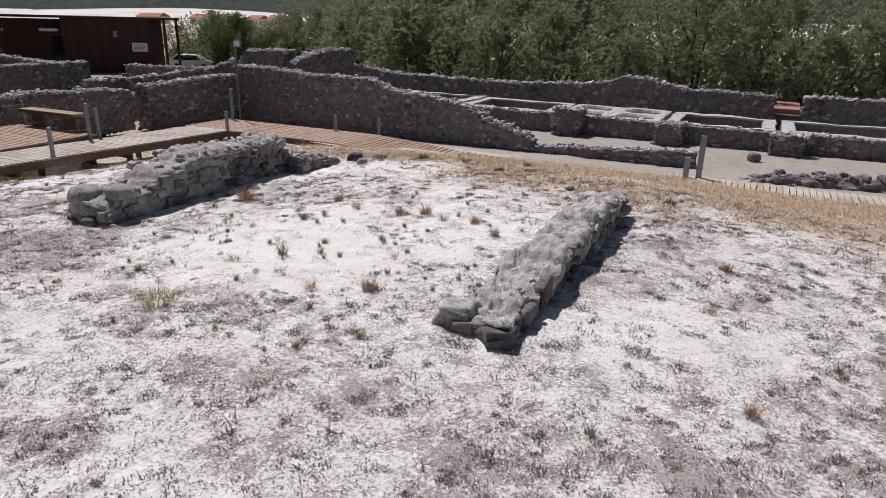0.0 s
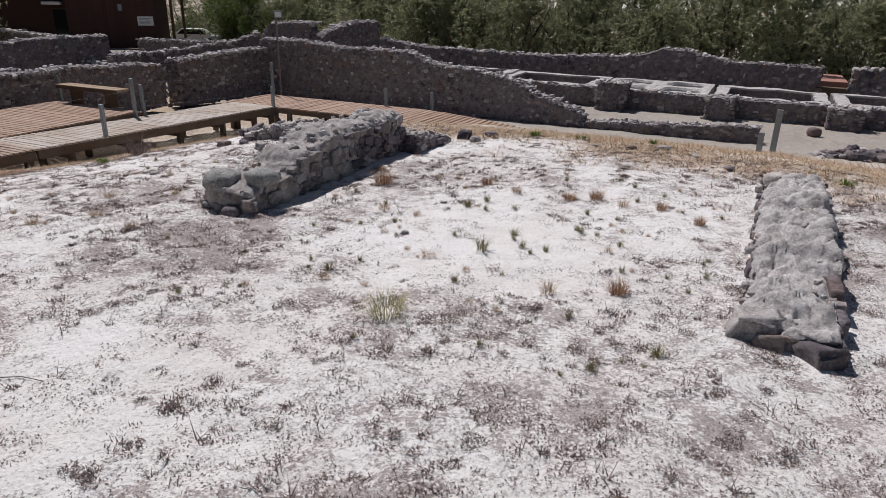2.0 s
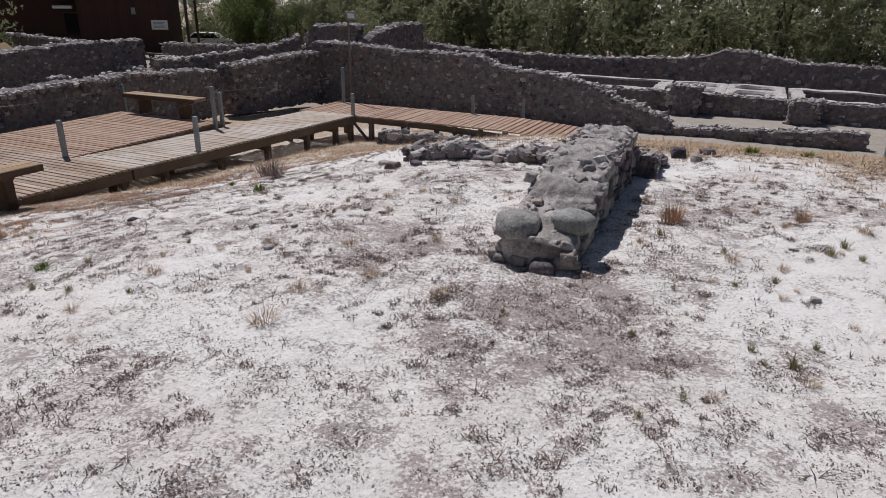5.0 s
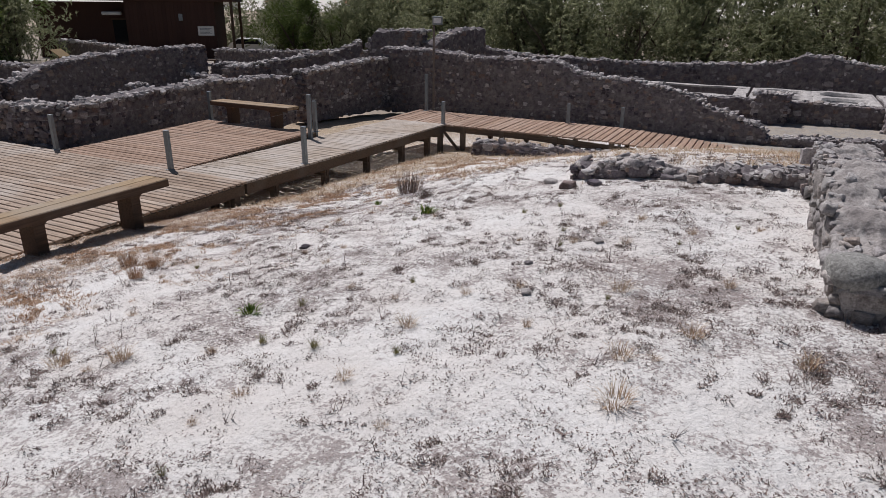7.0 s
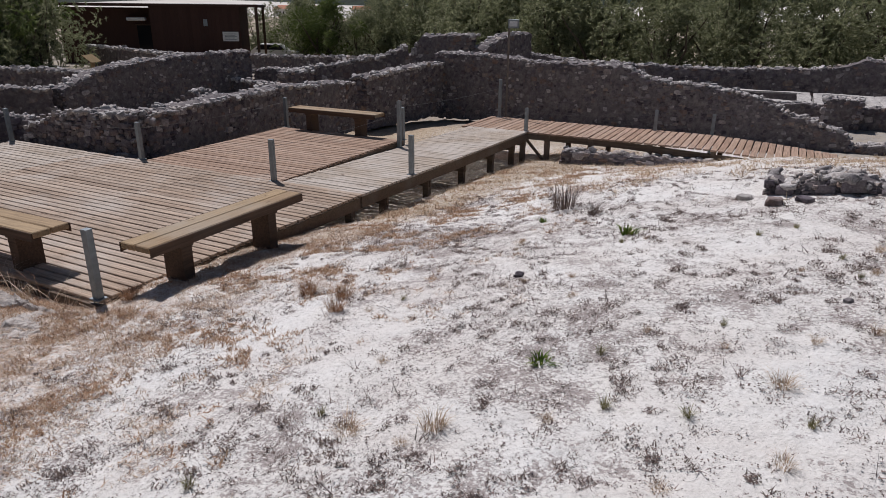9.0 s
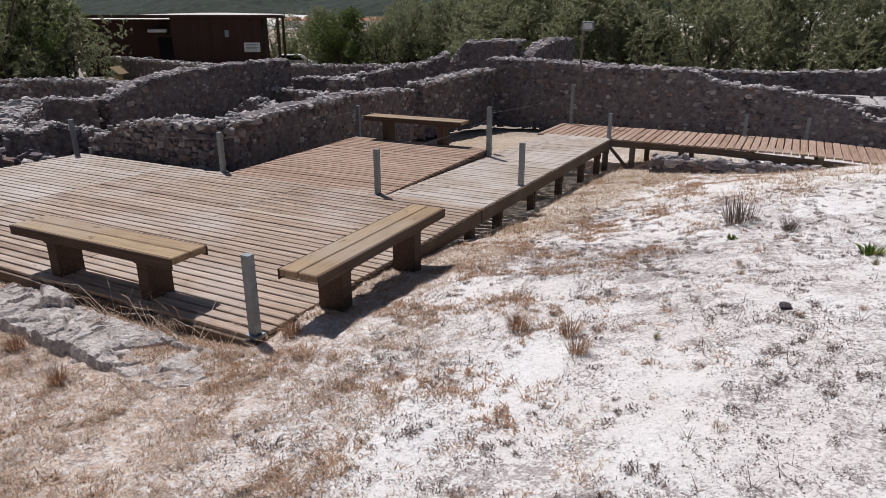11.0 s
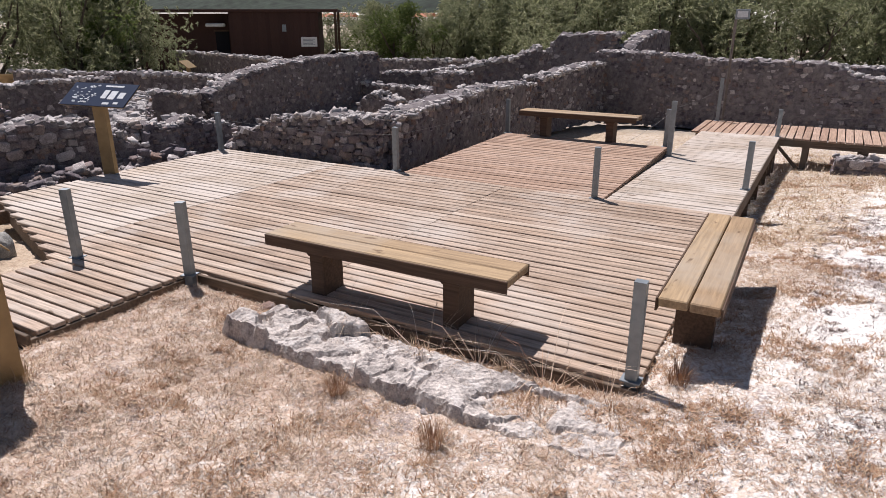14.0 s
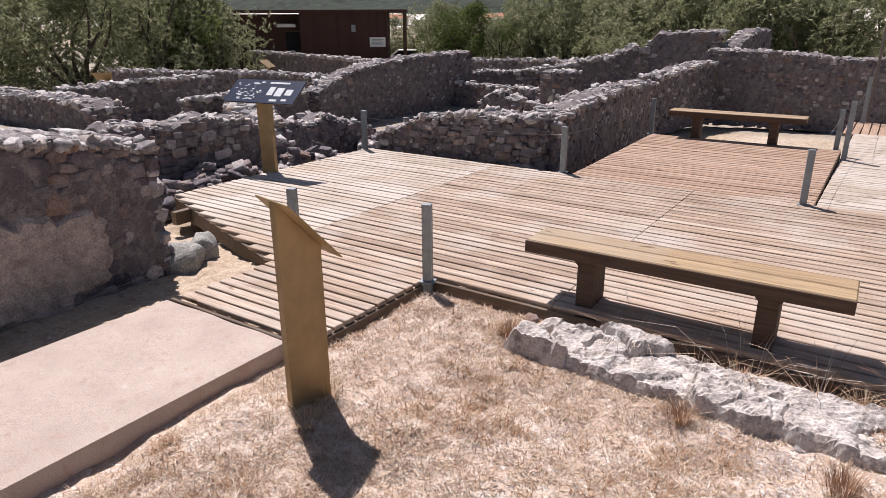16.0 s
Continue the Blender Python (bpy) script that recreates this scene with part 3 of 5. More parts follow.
near = (np.abs(gx) < 30) & (np.abs(gy) < 45)
n_small, n_mid = np.zeros_like(gz), np.zeros_like(gz)
n_small[near] = field(gx[near], gy[near], 5.5)
n_mid[near] = field(gx[near], gy[near], 1.5, 9.0)
n_patch = np.zeros_like(gz)
n_patch[near] = field(gx[near], gy[near], 0.62, 21.0)
gz = gz + (0.024 * n_small + 0.028 * n_mid) * near
close = (gx > -7) & (gx < 16.2) & (gy > -4.2) & (gy < 10)
gz[close] += 0.016 * field(gx[close], gy[close], 11.0, 3.0)


def straw_cover(x, y, wobble):
    front = 1 - smooth(-0.6, 3.2, x + 0.9 * np.clip(y, -3, 3) * 0.35)
    side = smooth(3.1, 5.4, y + 1.3 * wobble) * smooth(-2, 1.5, x) * (0.42 + 0.58 * smooth(5.5, 8.0, x)) * (1 - smooth(15.0, 16.5, y))
    strip = 0.7 * (1 - smooth(0.0, 1.1, x - 0.16 * y)) * smooth(-9, -8, x) * smooth(-0.2, 0.6, y)
    return np.clip(np.maximum(np.maximum(front * (0.68 + 0.16 * smooth(-0.5, -2.2, x) + 0.21 * smooth(-3.6, -4.6, x)), side * 0.95), strip) * 0.9 + 0.13 * wobble, 0, 1)


def litter_cover(x, y, wobble):
    base = 0.535 + 0.42 * wobble
    base = base + 0.04 * np.exp(-((x - 12.5) ** 2 + (y + 0.8) ** 2) / 2.2) + 0.22 * np.exp(-((x - 8.0) ** 2 + (y - 0.1) ** 2) / 0.8)
    base = base + 0.01 * smooth(11.6, 12.6, x) - 0.28 * np.exp(-((x - 9.8) ** 2 + (y - 1.7) ** 2) / 1.5) - 0.15 * np.exp(-((x - 4.5) ** 2 + (y - 0.8) ** 2) / 3.0)
    return np.clip(base, 0, 1)


STRAW, LITTER = straw_cover(gx, gy, n_patch), litter_cover(gx, gy, n_patch)
GRAVEL = np.clip(smooth(14.0, 16.0, gy) * 0.85 + smooth(-8.3, -9.2, gx) * smooth(-3.0, -1.5, gy) * 0.8, 0, 1) * (1 - 0.5 * smooth(40, 60, gy))
nu, nv = gx.shape
idx = np.arange(nu * nv).reshape(nu, nv)
quads = np.stack([idx[:-1, :-1], idx[1:, :-1], idx[1:, 1:], idx[:-1, 1:]], -1).reshape(-1, 4)
gmesh = raw_mesh("ground", np.stack([gx, gy, gz], -1).reshape(-1, 3).tolist(), quads.tolist())
gmesh.shade_smooth()
for key, values in (("straw_cover", STRAW), ("hay", np.clip(smooth(3.6, 5.2, gy) * (0.4 + 0.6 * smooth(5.5, 8.0, gx)) * (1 - smooth(17, 19, gy)) + 0.6 * smooth(0.2, 0.8, gy) * (1 - smooth(0.0, 1.1, gx - 0.16 * gy)) * smooth(-9, -8, gx) + 0.75 * smooth(-3.6, -4.6, gx), 0, 1)), ("litter", LITTER * (1 - STRAW * 0.6)), ("gravel", GRAVEL)):
    gmesh.attributes.new(key, "FLOAT", "POINT").data.foreach_set("value", values.ravel())
tagged(link_mesh("ground", gmesh, M_GROUND), "pale sandy ground with dry grass and scattered litter", "ground", kind="structure")


def height(x, y):
    return float(ground_height(x, y)) + 0.024 * noise.noise(Vector((x * 5.5, y * 5.5, 0))) + 0.028 * noise.noise(Vector((x * 1.5 + 9, y * 1.5, 9)))


# ---- ruined walls ----
ruin_wall("short grey rubble wall stub with mortared top", (7.40, 0.76), (7.30, 3.45), 0.48, ((0, 1.08), (0.35, 1.13), (0.8, 1.27), (1.3, 1.38), (2.7, 1.34)), 0.70, 0.17, cap=300, jut=0.022, crag=0.03, top_size=0.62, top_density=0.95, mat=M_CRUST, shapes=ROCKS_GREY)
ruin_wall("low tumbled end of a rubble wall", (7.45, 3.5), (7.5, 4.35), 0.55, ((0, 1.1), (0.4, 1.03), (0.85, 0.92)), 0.62, 0.13, cap=150, jut=0.03)
ruin_wall("low arm of grey rubble wall across the sand", (7.1, 3.75), (4.9, 3.95), 0.42, ((0, 1.0), (1.2, 0.88), (1.6, 0.95), (2.2, 0.86)), 0.55, 0.13, cap=200, jut=0.03, rag=0.10)
ruin_wall("leaning slab of pale mortared masonry", (11.61, 0.26), (11.66, 3.5), 0.47, ((0, 1.0), (0.3, 1.11), (1.2, 1.19), (2.3, 1.17), (3.3, 1.13)), 0.66, 0.15, cap=250, shapes=ROCKS, mat=M_SLAB, top_density=0.42, rag=0.08, jut=0.02, batter=-0.04, crag=0.065, top_size=0.55, lean=0.13)
ruin_wall("long grey-brown rubble wall with stepped broken top", (-5.6, 16.88), (6.5, 16.85), 0.62,
          ((0, 1.02), (1.7, 1.06), (2.7, 0.93), (3.9, 0.89), (6.0, 0.85), (6.5, 0.77), (6.75, 0.57), (7.9, 0.47), (8.4, 0.45), (9.4, 0.31), (9.9, 0.18), (10.3, 0.05), (10.55, -0.14), (11.2, -0.30), (11.7, -0.5), (12.1, -0.72)), -1.0, 0.19, cap=300, rag=0.06)
ruin_wall("low rubble footing continuing a broken wall", (6.5, 16.85), (11.4, 16.95), 0.45, ((0, -0.82), (2.2, -0.74), (4.2, -0.60), (4.9, -0.58)), -1.15, 0.18)
ruin_wall("grey rubble cross wall with mortared cap", (-5.6, 16.55), (-6.05, 12.7), 0.6, ((0, 0.76), (1.5, 0.70), (3.9, 0.55)), -0.9, 0.17, cap=200)
ruin_wall("grey rubble wall beside the timber deck", (-5.85, 11.85), (-5.08, 4.55), 0.58, ((0, 0.52), (3.2, 0.66), (5.5, 0.64), (7.3, 0.60)), -0.75, 0.16, cap=300)
ruin_wall("low rubble wall closing the excavated room", (-4.9, 4.52), (-7.7, 4.42), 0.55, ((0, 0.62), (1.3, 0.58), (2.0, 0.48), (2.8, 0.2)), -0.75, 0.17, cap=250, jut=0.03)
ruin_wall("tall rubble wall of an excavated room", (-13.8, 8.8), (-13.8, 16.4), 0.65, ((0, 0.1), (0.5, 0.32), (1.3, 0.57), (2.7, 0.76), (5.3, 0.84), (7.6, 0.82)), -1.0, 0.2, cap=200)
ruin_wall("high broken rubble corner of a ruin", (-8.5, 20.5), (-6.1, 20.5), 0.6, ((0, 1.1), (0.4, 1.42), (2.4, 1.5)), -1.1, 0.25)
ruin_wall("high broken rubble wall with sloping end", (-5.7, 20.2), (-5.4, 24.2), 0.6, ((0, 1.0), (1.2, 1.35), (2.6, 1.5), (4.0, 1.5)), -1.1, 0.25)
ruin_wall("long low rubble boundary wall", (-9.0, 26.7), (13.25, 26.7), 0.6,
          ((0, 0.70), (2, 0.62), (5, 0.31), (11, 0.21), (15.2, 0.42), (16.2, 0.74), (17.0, 0.74), (19.0, 0.40), (22.2, 0.34)), -1.1, 0.28)
ruin_wall("low rubble boundary wall past the gateway", (14.3, 26.7), (26, 26.7), 0.6, ((0, 0.34), (3, 0.38), (12, 0.3)), -1.1, 0.28)
ruin_wall("low rubble wall at the back of the ruins", (-9.0, 26.7), (-21.5, 25.0), 0.6, ((0, 0.65), (2, 0.55), (4, 0.1), (12, 0.0)), -1.1, 0.28)
ruin_wall("rubble wall with stepped broken top behind a court", (-9.0, 20.4), (-11.5, 17.5), 0.55, ((0, 1.0), (0.8, 0.7), (3.8, 0.25)), -1.1, 0.25)
ruin_wall("square rubble pier in the excavated room", (-8.95, 12.9), (-8.05, 13.0), 0.6, ((0, 0.58), (0.9, 0.58)), -1.0, 0.2, name="rubble_pier", category="pier")
ruin_wall("rounded lump of broken masonry", (-8.3, 8.5), (-7.5, 8.7), 0.6, ((0, 0.25), (0.3, 0.46), (0.8, 0.3)), -1.0, 0.2, name="masonry_lump", category="masonry")
ruin_wall("thick low rubble wall in the court", (-6.1, 10.7), (-7.65, 11.6), 0.8, ((0, 0.36), (1.8, 0.12)), -1.0, 0.22)
for k in range(2):
    ruin_wall("worn stone step between court walls", (-10.45 + 0.1 * k, 13.85 + 0.75 * k), (-9.0 + 0.1 * k, 13.85 + 0.75 * k), 0.7, ((0, -0.40 + 0.3 * k), (1.45, -0.40 + 0.3 * k)), -1.0, 0.22, name="stone_step", category="step", rag=0.01)
ruin_wall("rubble wall running behind the court", (-13.9, 8.6), (-14.9, 5.7), 0.6, ((0, 0.2), (1.5, 0.25), (3.0, 0.15)), -1.0, 0.2)
ruin_wall("tumbled thick rubble wall of grey stones", (-9.3, 3.2), (-14.0, 6.8), 0.8, ((0, 0.25), (2.5, 0.3), (5.9, 0.2)), -0.8, 0.26, jut=0.05)
ruin_wall("broken rubble wall with brown and grey stones", (-16.0, 12.3), (-25.5, 10.4), 0.6, ((0, 0.2), (4, 0.25), (7, 0.2), (9.7, 0.2)), -1.1, 0.24)
ruin_wall("broken rubble wall of the farther ruins", (-18.8, 9.4), (-19.4, 5.2), 0.7, ((0, 0.3), (1.5, 0.32), (4.2, 0.22)), -1.1, 0.22)
ruin_wall("thick rubble wall with rounded end among the ruins", (-15.9, 4.4), (-22.5, 4.3), 0.9, ((0, 0.0), (0.4, 0.14), (3, 0.16), (6.6, 0.2)), -1.0, 0.22)
ruin_wall("low rubble partition in the court", (-10.0, 15.4), (-13.4, 15.6), 0.5, ((0, -0.2), (3.4, -0.1)), -1.0, 0.22)
ruin_wall("rubble return wall behind the court", (-11.4, 17.6), (-13.8, 17.1), 0.5, ((0, 0.22), (2.4, 0.15)), -1.0, 0.22)
ruin_wall("distant rubble wall of the ruins before the hut", (-22.5, 22.0), (-34.0, 24.5), 0.6, ((0, 0.0), (4, 0.1), (11.8, 0.15)), -1.2, 0.3, cap=200)
LEFT_WALL = ruin_wall("thick rubble wall with brown stones and old plaster", (-6.4, -0.85), (-6.4, -4.6), 0.9, ((0, 0.97), (0.4, 1.03), (1.0, 1.12), (3.7, 1.13)), -0.45, 0.17, cap=300, jut=-0.014)
bm = bmesh.new()
rings = []
for j in range(9):
    ring = []
    for k in range(72):
        a_ = k * math.tau / 72
        rad = (1 + 0.30 * noise.noise(Vector((math.cos(a_) * 1.6, math.sin(a_) * 1.6, 7))) + 0.22 * noise.noise(Vector((math.cos(a_) * 5, math.sin(a_) * 5, 2)))) * (1 - j / 8.5)
        q = Vector((0, -1.9 + 0.55 * rad * math.cos(a_), 0.22 + 0.45 * rad * math.sin(a_)))
        q.x = -5.95 if j == 0 else -5.905 + 0.022 * noise.noise(q * 3.5) + 0.012 * noise.noise(q * 11)
        ring.append(bm.verts.new(q))
    rings.append(ring)
for r0, r1 in zip(rings, rings[1:]):
    for k in range(72):
        bm.faces.new((r0[k], r0[(k + 1) % 72], r1[(k + 1) % 72], r1[k]))
bm.faces.new(rings[-1])
part("plaster_patch", bm, M_PLASTER, LEFT_WALL, "patch of old pinkish plaster")
rubble_bank("fallen_masonry", "low heap of loose grey stones along the deck", (-8.3, 4.3), (-8.3, -0.3), 0.75, 0.08, -0.35, 0.12, 420, cap=220)
ruin_wall("broken rubble wall sloping down beside the deck", (-9.05, 0.3), (-8.75, 3.0), 0.6, ((0, 0.66), (1.5, 0.68), (1.9, 0.60), (2.2, 0.42), (2.7, 0.1)), -0.6, 0.17, cap=200, jut=0.03, rag=0.09)
ruin_wall("low rubble wall with pale crest behind the deck", (-9.3, 3.3), (-9.2, 5.6), 0.55, ((0, 0.34), (1.2, 0.30), (1.8, 0.16), (2.3, 0.02)), -0.9, 0.16, cap=200, jut=0.03, rag=0.08)
rubble_bank("fallen_masonry", "heap of tumbled stones beside the low wall", (-7.8, 4.9), (-8.9, 5.0), 0.9, 0.05, -0.6, 0.16, 130, cap=100)


def outcrop(label, a, b, width, top, base):
    """A low ledge of weathered limestone: a fine sheet broken into blocks by cracks."""
    a, b = Vector((*a, 0)), Vector((*b, 0))
    d = b - a
    length = d.length
    d.normalize()
    n = Vector((-d.y, d.x, 0))
    nu, nv = int(length / 0.014), int(width / 0.014)
    verts, quads = [], []
    for i in range(nu + 1):
        for j in range(nv + 1):
            u, v = i / nu, j / nv * 2 - 1
            p = a + d * (u * length) + n * (v * width / 2)
            wob = 0.28 * noise.noise(p * 2.4) + 0.16 * noise.noise(p * 6.0)
            shape = max(0.0, min(1.0, (1 - abs(v) + wob) * 9.0)) * max(0.0, min(1.0, (min(u, 1 - u) * 7 + wob) * 2.0)) * (1.0 - 0.42 * u) * min(1.0, u * 14, (1 - u) * 14, (1 - abs(v)) * 7)
            warp = p + Vector(noise.noise_vector(p * 3.5)) * 0.10 + Vector(noise.noise_vector(p * 11)) * 0.03
            cell, spots_ = noise.voronoi(Vector((warp.x, warp.y * 1.3, 0.3)) * 2.6)
            _, bits = noise.voronoi(Vector((warp.x, warp.y, 1.7)) * 8.5)
            gap = max(0.0, 1 - (cell[1] - cell[0]) / 0.10) * max(0.0, 0.45 + noise.noise(p * 2.1))
            chip = max(0.0, noise.noise(bits[0] * 5.1) - 0.05) * max(0.0, 0.4 + noise.noise(p * 1.9 + Vector((3, 1, 0))))
            z = base - 0.14 * (1 - min(1.0, shape * 3)) + (top - base) * shape * (0.85 + 0.55 * noise.noise(spots_[0] * 9.7) + 0.25 * noise.noise(p * 1.7))
            z += (0.016 * noise.noise(p * 8) + 0.014 * abs(noise.noise(p * 17)) + 0.010 * noise.noise(p * 38)) * (0.3 + shape)
            z -= (0.07 * gap + 0.13 * chip) * shape
            verts.append((p.x + 0.012 * noise.noise(p * 19), p.y + 0.012 * noise.noise(p * 17 + Vector((5, 0, 0))), z))
    for i in range(nu):
        for j in range(nv):
            q = i * (nv + 1) + j
            quads.append((q, q + nv + 1, q + nv + 2, q + 1))
    core = tagged(link_mesh("limestone_outcrop", raw_mesh("limestone_outcrop", verts, quads), M_LEDGE), label, "rock")
    places = []
    for _ in range(38):
        u, v = rng.random(), rng.uniform(-0.9, 0.9)
        l = rng.uniform(0.05, 0.13)
        p = a + d * (u * length) + n * (v * width / 2)
        p.z = base + (top - base) * (0.45 * (1 - abs(v))) * (1 - 0.5 * u) + 0.01
        places.append(Matrix.Translation(p) @ pose(0, 0, 0, rng.uniform(-25, 25), rng.uniform(-25, 25), rng.uniform(0, 360)) @ Matrix.Diagonal((l * 1.4, l, l * 0.6, 1)))
    STONE_JOBS.append((core, places[::3], 100, ROCKS))
    STONE_JOBS.append((core, places[1::3] + places[2::3], 100, ROCKS_PALE))


outcrop("pale weathered limestone foundation in dry grass", (-2.85, -0.42), (0.35, -0.58), 0.58, 0.065, -0.11)
rubble_bank("fallen_masonry", "low line of rubble beside the boardwalk", (12.7, 15.6), (18.5, 17.0), 0.7, -0.62, -1.0, 0.17, 200, cap=100)
ruin_wall("low footing of grey stones under the boardwalk", (0.95, 9.95), (4.1, 10.3), 0.3, ((0, -0.33), (3.2, -0.35)), -0.75, 0.18)

# ---- fish-salting tanks ----
RIM = -0.36


def tank(name, label, x0, x1, y0, y1, rim, wall=0.42):
    core = None
    for lo, hi in (((x0, y0), (x1, y0 + wall)), ((x0, y1 - wall), (x1, y1)), ((x0, y0 + wall), (x0 + wall, y1 - wall)), ((x1 - wall, y0 + wall), (x1, y1 - wall))):
        # Walls and floor take a darker material than the rim to paint in their shade.
        for low, high, kind, mat in ((-1.5, rim - 0.06, "tank_wall", M_MORTAR), (rim - 0.06, rim, "rim", M_RIM)):
            bm = boxed((*lo, low), (*hi, high))
            bmesh.ops.subdivide_edges(bm, edges=bm.edges, cuts=6, use_grid_fill=True)
            for v in bm.verts:
                q = Vector((v.co.x, v.co.y, 0.4 * v.co.z))
                v.co += Vector(noise.noise_vector(q * 2.3)) * 0.06 + Vector(noise.noise_vector(q * 7)) * 0.02
            if core is None:
                core = tagged(part(name, bm, mat), label, "stone tank")
            else:
                part(kind, bm, mat, core)
    part("tank_floor", boxed((x0 + 0.1, y0 + 0.1, -1.5), (x1 - 0.1, y1 - 0.1, -1.1)), M_MORTAR, core)
    return core


tank("stone_tank", "rectangular sunken tank with pale rendered rim", -2.8, 1.5, 21.6, 25.2, RIM + 0.06)
tank("stone_tank", "large rectangular tank with rounded rendered rim", 1.5, 5.6, 21.6, 25.2, RIM)
def vat(label, x0, x1, y0, y1, rim):
    """A small vat: a block with an oval basin sunk into it."""
    cx, cy, hx, hy = (x0 + x1) / 2, (y0 + y1) / 2, (x1 - x0) / 2, (y1 - y0) / 2
    verts, faces, m = [], [], 40
    for grow, power, z in ((1.0, 0.12, -1.2), (1.0, 0.12, rim), (0.88, 0.35, rim + 0.02), (0.74, 0.55, rim), (0.68, 0.55, rim - 0.08), (0.62, 0.55, -1.05)):
        for k in range(m):
            a = k * math.tau / m
            p = Vector((cx + hx * grow * math.copysign(abs(math.cos(a)) ** power, math.cos(a)), cy + hy * grow * math.copysign(abs(math.sin(a)) ** power, math.sin(a)), z))
            if grow < 1:
                p += Vector(noise.noise_vector(p * 2.5)) * 0.05
            verts.append(p[:])
    for r in range(5):
        for k in range(m):
            faces.append((r * m + k, r * m + (k + 1) % m, (r + 1) * m + (k + 1) % m, (r + 1) * m + k))
    faces.append(tuple(range(5 * m, 6 * m)))
    tagged(link_mesh("stone_vat", raw_mesh("stone_vat", verts, faces), M_RIM), label, "stone tank")


for i in range(2):
    for j in range(2):
        vat("small oval vat in a pale block of four", 5.7 + 1.95 * i, 7.645 + 1.95 * i, 21.66 + 1.8 * j, 23.455 + 1.8 * j, RIM - 0.02)
tank("stone_tank", "long rectangular tank with pale rim", 9.75, 13.4, 21.7, 25.2, RIM - 0.04)
tank("stone_tank", "long rectangular tank with pale worn rim", 13.6, 18.5, 21.7, 25.2, RIM - 0.04)
for x0, x1, z in ((6.0, 6.95, -0.12), (9.65, 10.5, -0.36), (13.3, 14.25, -0.4)):
    ruin_wall("square masonry pier before the tanks", (x0, 21.1), (x1, 21.1), 0.85, ((0, z), (x1 - x0, z)), -1.2, 0.24, name="masonry_pier", category="pier", rag=0.02)
ruin_wall("rubble front wall of the tanks", (-2.8, 21.5), (13.3, 21.5), 0.3, ((0, RIM + 0.02), (16, RIM - 0.08)), -1.2, 0.26, top_density=0.8, rag=0.03)
ruin_wall("rubble front wall of the farther tanks", (14.2, 21.6), (19, 21.6), 0.3, ((0, RIM - 0.08), (4.8, RIM - 0.08)), -1.2, 0.26, rag=0.03)

# ---- timber deck and boardwalks ----
BOARD_CACHE = {}


def board_mesh(length, width, thick, mat):
    key = (round(length, 2), round(width, 3), thick, mat.name)
    if key not in BOARD_CACHE:
        bm = boxed((-length / 2, -width / 2, -thick), (length / 2, width / 2, 0), 0.005)
        mesh = bpy.data.meshes.new("board")
        bm.to_mesh(mesh)
        bm.free()
        mesh.materials.append(mat)
        BOARD_CACHE[key] = mesh
    return BOARD_CACHE[key]


BOARDS = []


def board(parent, x0, x1, y, z, mat, width=0.091, slope=0.0, turn=0.0):
    """A deck board lying along x (or along y with turn=90)."""
    length = x1 - x0
    c = ((x0 + x1) / 2, y) if turn == 0 else (y, (x0 + x1) / 2)
    BOARDS.append((board_mesh(length, width, 0.035, mat), parent, pose(c[0], c[1], z + rng.uniform(-0.003, 0.003), rng.uniform(-0.8, 0.8), slope, turn + rng.uniform(-0.12, 0.12))))


PITCH = 0.114
deck = thing("timber_deck", "large weathered timber viewing deck of narrow boards", "deck")
y = 0.05
row = 0
while y < 3.95:
    left = -7.75
    if y < 0.46:
        left = -5.06 - (y + 0.45) / 0.91 * 2.66
    cuts = [left, -5.38, -2.68, 0.0] if left < -5.5 else [left, -2.68, 0.0]
    for a0, b0 in zip(cuts, cuts[1:]):
        board(deck, a0 + 0.0015, b0 - 0.0015, y, 0.0, M_DECK_GREY if b0 < -5 else M_DECK)
    y += PITCH
    row += 1
y = -0.06
while y > -1.40:
    left = -5.06 if y < -0.45 else -5.06 - (y + 0.45) / 0.91 * 2.66
    board(deck, left, -3.73, y, 0.0, M_DECK)
    y -= PITCH
for lo, hi in (((-3.70, -0.035, -0.17), (0.0, -0.002, -0.037)), ((-0.03, 0.0, -0.19), (0.006, 3.9, -0.037)), ((-3.745, -1.42, -0.19), (-3.71, -0.04, -0.037)),
               ((-5.08, -1.44, -0.16), (-3.72, -1.41, -0.002))):
    part("fascia_board", boxed(lo, hi, 0.004), M_FRAME, deck)
part("fascia_board", prism(((-5.06, -0.47), (-7.75, 0.45), (-7.74, 0.48), (-5.05, -0.44)), "z", -0.2, -0.037), M_FRAME, deck)
part("fascia_board", boxed((-7.78, 0.48, -0.2), (-7.745, 3.95, -0.037)), M_FRAME, deck)
for x in (-7.2, -6.0, -4.6, -3.2, -1.9, -0.6):
    part("joist", boxed((x - 0.04, 0.05, -0.18), (x + 0.04, 3.9, -0.037)), M_FRAME, deck)
for x in (-7.6, -4.3, -0.1):
    for y in (0.6, 2.2, 3.8):
        part("leg", boxed((x - 0.05, y - 0.05, -0.75), (x + 0.05, y + 0.05, -0.037)), M_FRAME, deck)

